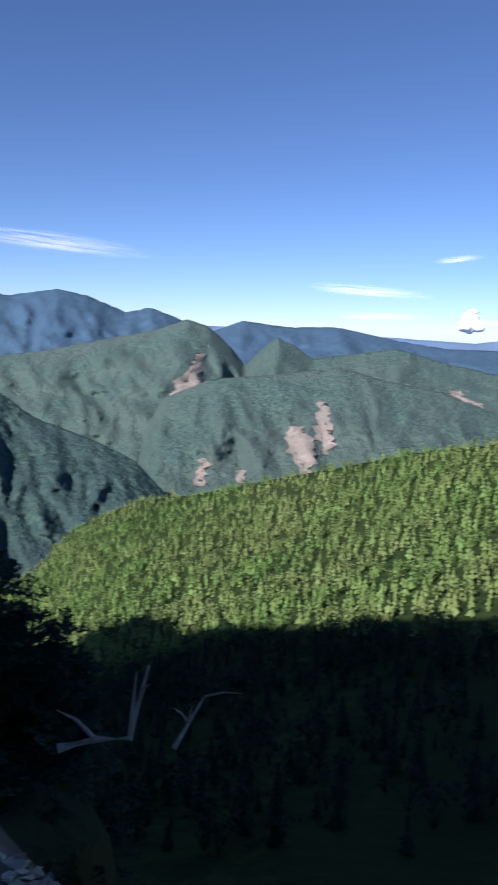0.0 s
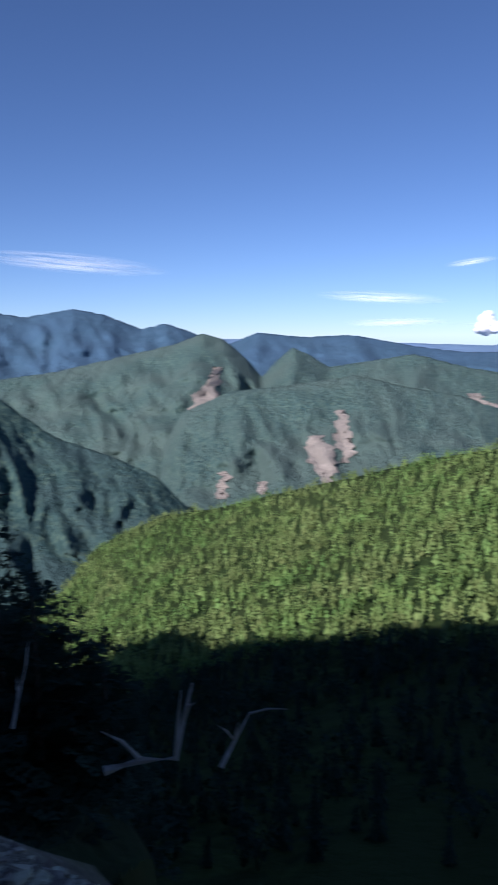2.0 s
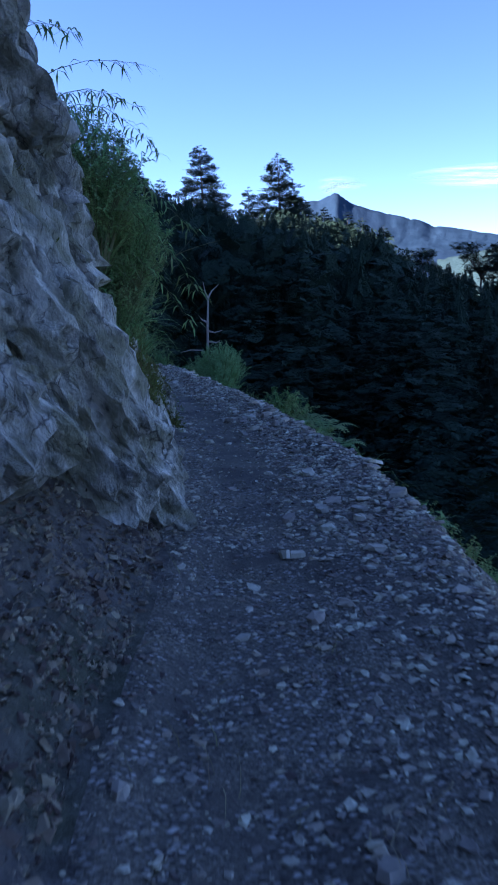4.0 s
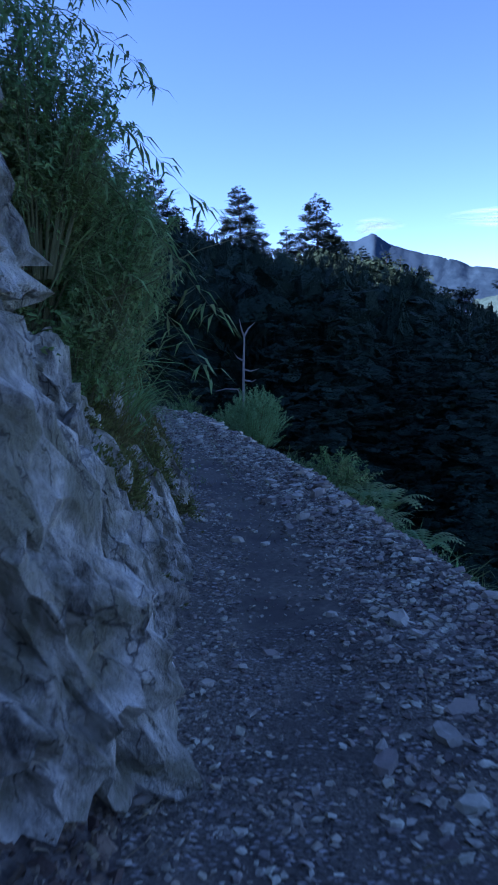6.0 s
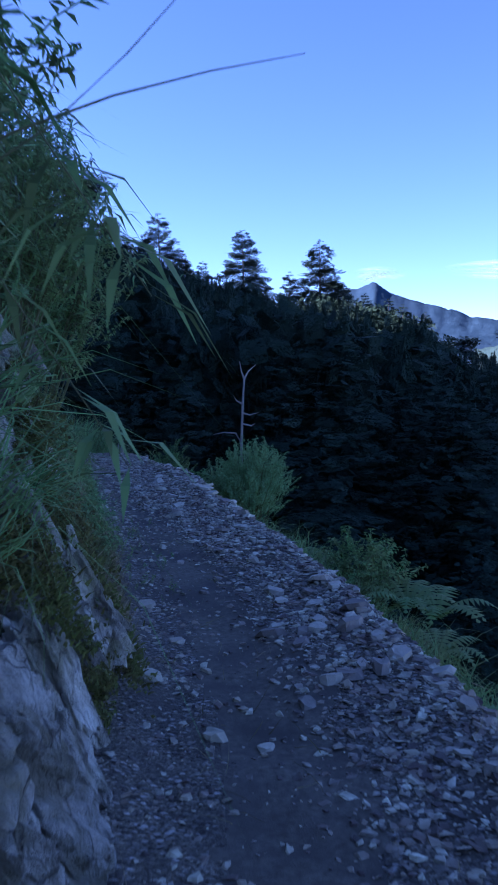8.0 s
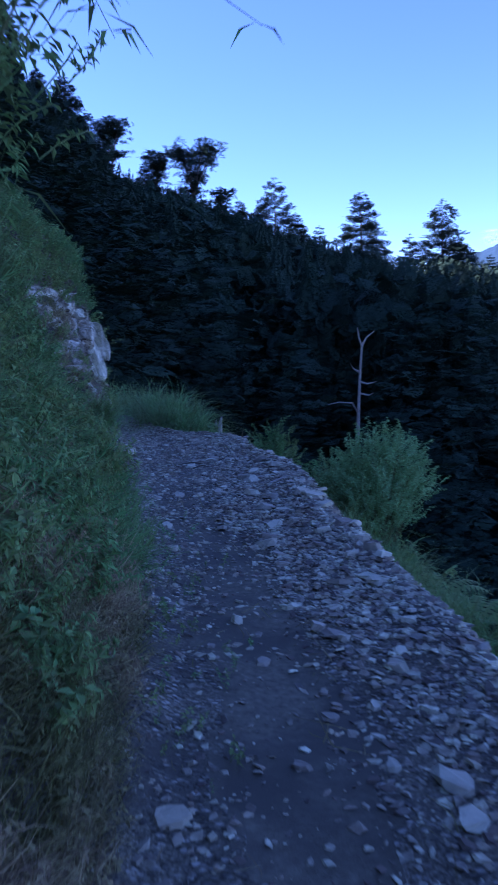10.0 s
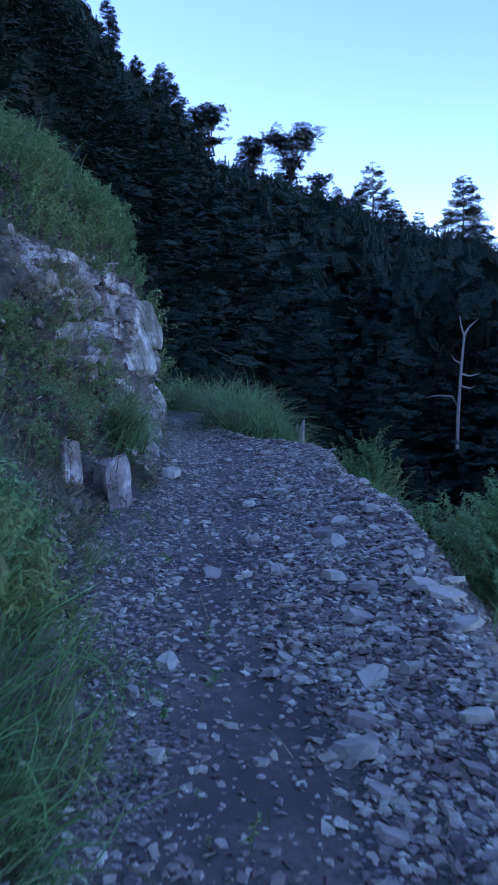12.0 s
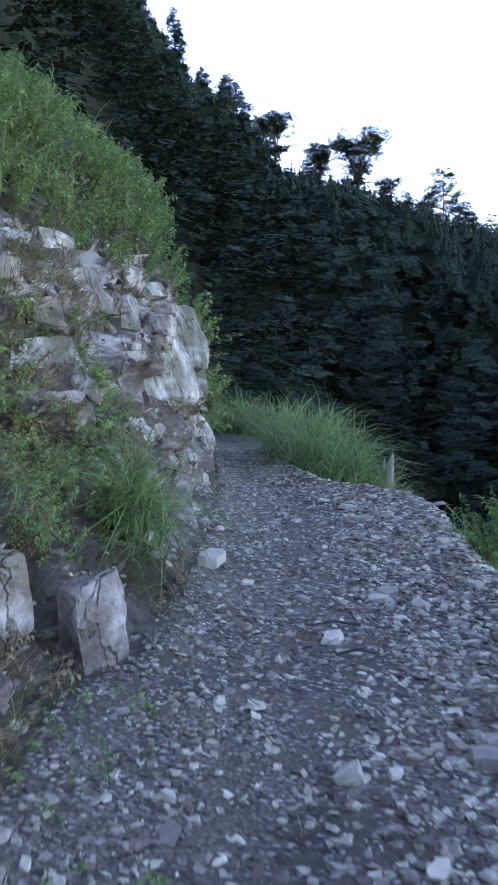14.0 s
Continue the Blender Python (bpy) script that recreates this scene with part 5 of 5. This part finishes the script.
grown("wall_creepers", BROAD, bank_places(700, 0.1, 1.6, 0.1, 1.5, 9, 0.2), 0.55, OUT, MOSS, "yellow-green creeping plants on the rock edge", "herbs", 9)
grown("edge_grass", TUFTS + LONG_TUFTS[:2], drop_places(1500, 0.9, 18, 0.3, 1.5, 10), 0.85, (0, 0.1), GRASS, "green grass along the outer edge of the trail", "grass", 10)
grown("low_edge_growth", SHOOTS + BROAD, drop_places(2800, 0.3, 15, 0.8, 5.0, 11), 1.2, (0, 0.1), LEAF, "tangled green growth on the drop below the trail", "herbs", 11)
grown("slope_edge_growth", SHOOTS + FINE, drop_places(1300, -5, 0.9, 0.7, 5.0, 21), 0.9, (0, 0.1), LEAF, "dark green growth on the drop below the trail", "herbs", 21)
grown("trail_sprigs", BROAD, [(x, y, tread_z(x, y)) for x, y in ((left_edge(yy) + dx, yy) for yy, dx in ((random.Random(k).uniform(3, 8.5), abs(random.Random(k + 500).gauss(0.05, 0.22))) for k in range(130)))],
      0.45, (0, 0.1), LEAF, "small green sprigs along the inner edge of the trail", "herbs", 12)
grown("straw", [tuft(90 + k, 3, 0.12, 0.0016, 1.3, 0.05) for k in range(4)], [(x, y, tread_z(x, y) + 0.01) for x, y in ((left_edge(yy) + u * (right_edge(yy) - left_edge(yy)), yy) for yy, u in
      ((random.Random(k).uniform(-7, 13), random.Random(k + 900).random()) for k in range(260)))], 1.0, (0.9, 0.3), DRYGRASS, "bits of dry straw on the stony trail", "straw", 13)


def bush(name, x, y, z, radius, height, stems, templates, material, label, seed, scale=1.0, out=0.6):
    """A bush of many leafy shoots from one foot."""
    r = random.Random(seed)
    ob = new(name)
    ob.location = (x, y, z)
    bm = bmesh.new()
    pl, tl = [], []
    for k in range(stems):
        a, q = r.uniform(0, 6.3), radius * math.sqrt(r.random())
        top = Vector((q * math.cos(a), q * math.sin(a), height * (1 - 0.45 * (q / radius) ** 2) * r.uniform(0.75, 1.05)))
        foot = Vector((top.x * 0.25, top.y * 0.25, -0.15))
        if k % 3 == 0:
            tube(bm, [foot, foot.lerp(top, 0.5) + Vector((0, 0, 0.08 * height)), top], [0.006, 0.004, 0.002], 4)
        for u in (0.35, 0.55, 0.75, 0.95):
            c = foot.lerp(top, u) + Vector((r.gauss(0, 0.04), r.gauss(0, 0.04), 0.02))
            pl.append(c[:])
            tl.append((-math.sin(a) * q / radius * out + r.gauss(0, 0.25), math.cos(a) * q / radius * out + r.gauss(0, 0.25)))
    part("woody_base", bm, STEM, ob)
    g = np.random.default_rng(seed)
    n = len(pl)
    v, f = stamp(templates, g.integers(0, len(templates), n), np.array(pl), g.uniform(0, 6.3, n), scale * g.uniform(0.7, 1.2, n), np.array(tl))
    tagged(mesh_of("foliage", v, f, material, ob), kind="stuff")
    return tagged(ob, label, "bush")


bush("silvery_bush", 0.62, 8.3, -0.62, 0.5, 0.95, 230, FINE, SAGE, "rounded silvery-green bush on the outer edge of the trail", 1, 1.0)
bush("small_bush", -0.55, 11.6, -0.75, 0.28, 0.75, 60, FINE + SHOOTS[:1], GRASS, "small green bush on the outer edge near the bend", 2, 0.9)
bush("small_bush", 1.35, 4.9, -0.75, 0.4, 0.6, 70, SHOOTS, GRASS, "small yellow-green bush below the trail's edge", 3, 0.9)
bush("small_bush", 0.05, 9.2, -0.6, 0.3, 0.45, 60, SHOOTS, GRASS, "low green bush on the outer edge of the trail", 4, 0.8)
bush("slope_bush", -4.5, 14.8, 0.5, 0.7, 1.3, 160, SHOOTS, LEAF, "dense green bush beside the bend of the trail", 5, 1.3)
bush("slope_bush", -5.0, 13.6, 1.7, 0.9, 1.2, 180, SHOOTS, LEAF, "feathery green bush above the outcrop", 6, 1.5)
bush("slope_bush", -4.9, 11.2, 2.3, 0.9, 1.0, 160, SHOOTS, LEAF, "feathery green bush above the outcrop", 7, 1.5)
bush("slope_bush", -4.75, 16.3, -0.2, 0.6, 1.1, 100, SHOOTS, LEAF, "dark green bush past the bend of the trail", 8, 1.2)


def tussock(name, x, y, z, templates, count, foot, size, label, seed, tilt=(0, 0), material=None, spread=0.25):
    r = random.Random(seed)
    ob = new(name)
    ob.location = (x, y, z)
    pl = [tuple(max(-1.6, min(1.6, r.gauss(0, 1))) * q for q in foot) for _ in range(count)]
    tagged(grown("foliage", templates, pl, size, tilt, material or GRASS, "", "", seed, spread, ob), kind="stuff")
    return tagged(ob, label, "grass")


FOUNTAIN = [tuft(120 + k, 26, 0.62, 0.004, 1.15, 0.03) for k in range(3)]
tussock("grass_tussock", -2.3, 9.3, 0.42, FOUNTAIN, 24, (0.05, 0.08, 0.14), 0.8, "big drooping green grass tussock on the outcrop", 1, (0, 0.5))
tussock("grass_tussock", -2.05, 8.95, -0.14, TUFTS, 14, (0.08, 0.12, 0.02), 0.5, "small bright green grass tussock at the foot of the outcrop", 2, (0, 0.2))
for k, (x, y, z, n, s) in enumerate([(-2.2, 15.0, -0.72, 60, 1.45), (-2.65, 15.7, -0.66, 80, 1.75), (-3.05, 16.5, -0.64, 80, 1.75), (-3.3, 17.4, -0.66, 70, 1.7), (-1.95, 14.7, -0.8, 40, 1.1), (-4.3, 19.6, -0.72, 70, 1.6), (-5.2, 20.2, -0.72, 70, 1.6), (-6.2, 20.6, -0.7, 60, 1.6)]):
    tussock("grass_clump", x, y, z, LONG_TUFTS, n, (0.2, 0.22, 0.04), s, "dense bright green clump of long grass at the bend", 10 + k, (0, 0.1))
tussock("grass_clump", -1.0, 10.9, -0.5, LONG_TUFTS, 12, (0.12, 0.12, 0.04), 0.8, "clump of long grass on the outer edge", 20, (0, 0.1))
tussock("grass_tussock", -1.7, 7.1, 0.05, TUFTS, 14, (0.08, 0.16, 0.06), 0.6, "dark green grass tussock at the foot of the bank", 21, (0, 0.4))
tussock("grass_tussock", -1.2, 5.2, 0.1, TUFTS, 18, (0.08, 0.16, 0.06), 0.8, "dark green grass tussock at the foot of the bank", 22, (0, 0.4))


def fern(x, y, z, fronds, size, seed):
    r = random.Random(seed)
    ob = new("fern")
    ob.location = (x, y, z)
    for k in range(fronds):
        a = 6.283 * k / fronds + r.uniform(-0.4, 0.4)
        d = Vector((math.cos(a), math.sin(a), 0))
        s = Vector((-d.y, d.x, 0))
        v, f = [], []
        for j in range(13):
            u = j / 12
            v.append((d * size * (0.75 * u) + Vector((0, 0, size * (0.9 * u - 0.75 * u * u))))[:])
        for j in range(12):
            u = (j + 0.5) / 12
            c = (Vector(v[j]) + Vector(v[j + 1])) / 2
            w = size * 0.22 * math.sin(math.pi * (0.12 + 0.85 * u)) * (1 - 0.3 * u)
            for q in (-1, 1):
                v.append((c + s * q * w + d * 0.25 * w - Vector((0, 0, 0.25 * w)))[:])
                f.append((j, j + 1, len(v) - 1))
        mesh_of("frond", v, f, GRASS, ob)
    tagged(ob, "arching green fern on the outer edge of the trail", "fern", "ferns")


for k, (x, y, z, s) in enumerate([(1.65, 4.4, -0.55, 0.6), (2.0, 4.7, -0.75, 0.7), (1.35, 5.4, -0.75, 0.55), (1.05, 5.9, -0.6, 0.5), (1.5, 1.6, -0.3, 0.45), (1.55, -1.2, -0.4, 0.4), (1.6, 3.4, -0.6, 0.5), (1.0, 7.2, -0.9, 0.6)]):
    fern(x, y, z, 9, s, k)


def arching_reed(base, tip, sag, leaves, leaf_len, label, seed, name="bamboo_grass"):
    """A thin arching culm with long drooping leaves."""
    r = random.Random(seed)
    ob = new(name)
    ob.location = base
    b0, b1 = Vector((0, 0, 0)), Vector(tip) - Vector(base)
    pts = [b0.lerp(b1, u) + Vector((0, 0, sag * math.sin(math.pi * u))) for u in (0, 0.2, 0.4, 0.6, 0.8, 1.0)]
    bm = bmesh.new()
    tube(bm, pts, [0.0045, 0.0038, 0.003, 0.0022, 0.0015, 0.0008], 5)
    part("culm", bm, STEM, ob)
    v, f = [], []
    for k in range(leaves):
        u = 0.25 + 0.75 * r.random()
        i = min(int(u * 5), 4)
        o = pts[i].lerp(pts[i + 1], u * 5 - i)
        a = r.uniform(0, 6.3)
        d = Vector((math.cos(a), math.sin(a), r.uniform(-0.5, 0.3))).normalized()
        s = d.cross(Vector((0, 0, 1))).normalized() * leaf_len * 0.05
        ln = leaf_len * r.uniform(0.6, 1.2)
        m, e = o + d * ln * 0.5 - Vector((0, 0, 0.06 * ln)), o + d * ln * 0.85 - Vector((0, 0, 0.45 * ln))
        b = len(v)
        v += [o[:], (m + s)[:], (m - s)[:], e[:]]
        f += [(b, b + 1, b + 2), (b + 1, b + 3, b + 2)]
    if v:
        tagged(mesh_of("foliage", v, f, LEAF, ob), kind="stuff")
    return tagged(ob, label, "reed", "overhanging reeds")


REED = "overhanging bamboo grass with long thin drooping leaves"
REEDS_A = [((-1.6, 2.3, 2.6), (-0.35, 2.0, 1.98), 0.35, 44), ((-1.6, 2.6, 2.9), (-0.5, 2.2, 2.25), 0.4, 40), ((-1.5, 2.0, 2.4), (-0.62, 1.9, 1.9), 0.3, 36), ((-1.7, 2.5, 3.0), (-0.7, 2.4, 2.7), 0.3, 30),
                                    ((-1.4, 2.4, 2.2), (-0.7, 2.6, 1.7), 0.2, 30), ((-1.0, 2.5, 2.3), (-0.12, 2.6, 2.0), 0.1, 5)]
rw = random.Random(31)
REEDS_A += [((rw.uniform(-1.6, -1.2), rw.uniform(2.2, 2.9), rw.uniform(2.1, 3.0)), (rw.uniform(-0.8, -0.42), rw.uniform(2.1, 2.7), rw.uniform(1.75, 2.5)), rw.uniform(0.2, 0.4), 55) for _ in range(9)]
REEDS_B = [((-1.5, -0.6, 2.6), (-0.22, -0.65, 2.15), 0.35, 40), ((-1.5, -0.3, 2.9), (-0.4, -0.4, 2.75), 0.35, 40), ((-1.4, -0.8, 2.3), (-0.16, -0.8, 1.62), 0.4, 46), ((-1.3, -0.5, 2.0), (-0.22, -0.5, 1.35), 0.35, 40),
                                    ((-1.6, -0.7, 3.1), (-0.5, -0.8, 3.35), 0.15, 16), ((-1.5, -0.4, 3.0), (-0.6, -0.6, 3.1), 0.2, 30), ((-0.75, -0.5, 1.75), (-0.08, -0.4, 2.22), -0.1, 0), ((-0.75, -0.45, 1.75), (0.1, -0.4, 2.08), 0.05, 0),
                                    ((-1.7, -1.5, 3.2), (-0.95, -1.6, 3.35), 0.15, 24), ((-1.5, -1.1, 2.9), (-0.75, -1.2, 2.7), 0.2, 30)]
for k, (b, t, sag, n) in enumerate(REEDS_A + REEDS_B):
    arching_reed(b, t, sag, n * 2, 0.09 if n < 9 else 0.17 if n < 50 else 0.12, REED if n > 6 else "bare thin twig reaching over the trail", 400 + k, "bamboo_grass" if n > 6 else "bare_twig")
for k, (x, y, z, rad, h, n) in enumerate([(-1.15, -0.55, 1.75, 0.5, 1.0, 260), (-1.0, -0.3, 1.15, 0.4, 0.8, 200), (-1.5, -0.6, 2.5, 0.4, 0.7, 160), (-1.2, 0.3, 1.6, 0.5, 0.9, 220), (-0.98, 2.2, 1.3, 0.52, 1.1, 240), (-0.98, 1.7, 1.65, 0.45, 1.0, 200), (-0.78, -0.3, 1.7, 0.32, 0.75, 160), (-1.0, -0.8, 2.0, 0.38, 0.95, 200)]):
    bush("hanging_shrub", x, y, z, rad, h, n, FINE + SHOOTS, LEAF, "dark green shrub hanging over the rock face", 60 + k, 0.75)
tussock("hanging_grass", -0.95, -0.15, 1.9, FOUNTAIN, 22, (0.15, 0.3, 0.25), 1.1, "long grass hanging down over the rock face", 40, (0, 0.7))
tussock("hanging_grass", -0.85, 0.6, 1.3, FOUNTAIN, 18, (0.12, 0.3, 0.25), 0.9, "long grass hanging down over the rock face", 41, (0, 0.7))
tussock("hanging_grass", -0.72, -0.4, 0.95, FOUNTAIN[:1] + TUFTS, 18, (0.05, 0.2, 0.2), 0.5, "green grass growing from a crack in the rock", 42, (0, 0.7), MOSS)
# broken stump on the outer edge at the bend, sticks on the ground
bm = bmesh.new()
tube(bm, [(0, 0, -0.3), (0.01, 0, 0.05), (0.02, 0.01, 0.25), (0.06, 0.0, 0.42)], [0.07, 0.06, 0.05, 0.012], 7)
stump = new("dead_stump")
stump.location = (-1.73, 15.1, -0.66)
part("trunk", bm, DEADWOOD, stump)
bm = bmesh.new()
tube(bm, [(0, 0, 0.1), (-0.05, 0.02, 0.3), (-0.04, 0.03, 0.36)], [0.03, 0.02, 0.006], 5)
part("splinter", bm, DEADWOOD, stump)
tagged(stump, "short grey broken dead stump on the outer edge at the bend", "stump")
for k, (a, b) in enumerate([((-1.3, 9.1), (-1.12, 9.1)), ((-2.2, 9.0), (-1.95, 8.75)), ((-1.25, 9.5), (-1.5, 9.43)), ((-0.4, 7.7), (-0.1, 7.95))]):
    za, zb = tread_z(*a) + 0.02, tread_z(*b) + 0.025
    bm = bmesh.new()
    m = ((a[0] + b[0]) / 2, (a[1] + b[1]) / 2 + 0.02, (za + zb) / 2 + 0.015)
    tube(bm, [(*a, za), m, (*b, zb)], [0.008, 0.007, 0.003], 5)
    tagged(part("stick", bm, DEADWOOD if k % 2 else BARK), "thin dry stick lying on the stony trail", "stick", "sticks on the trail")
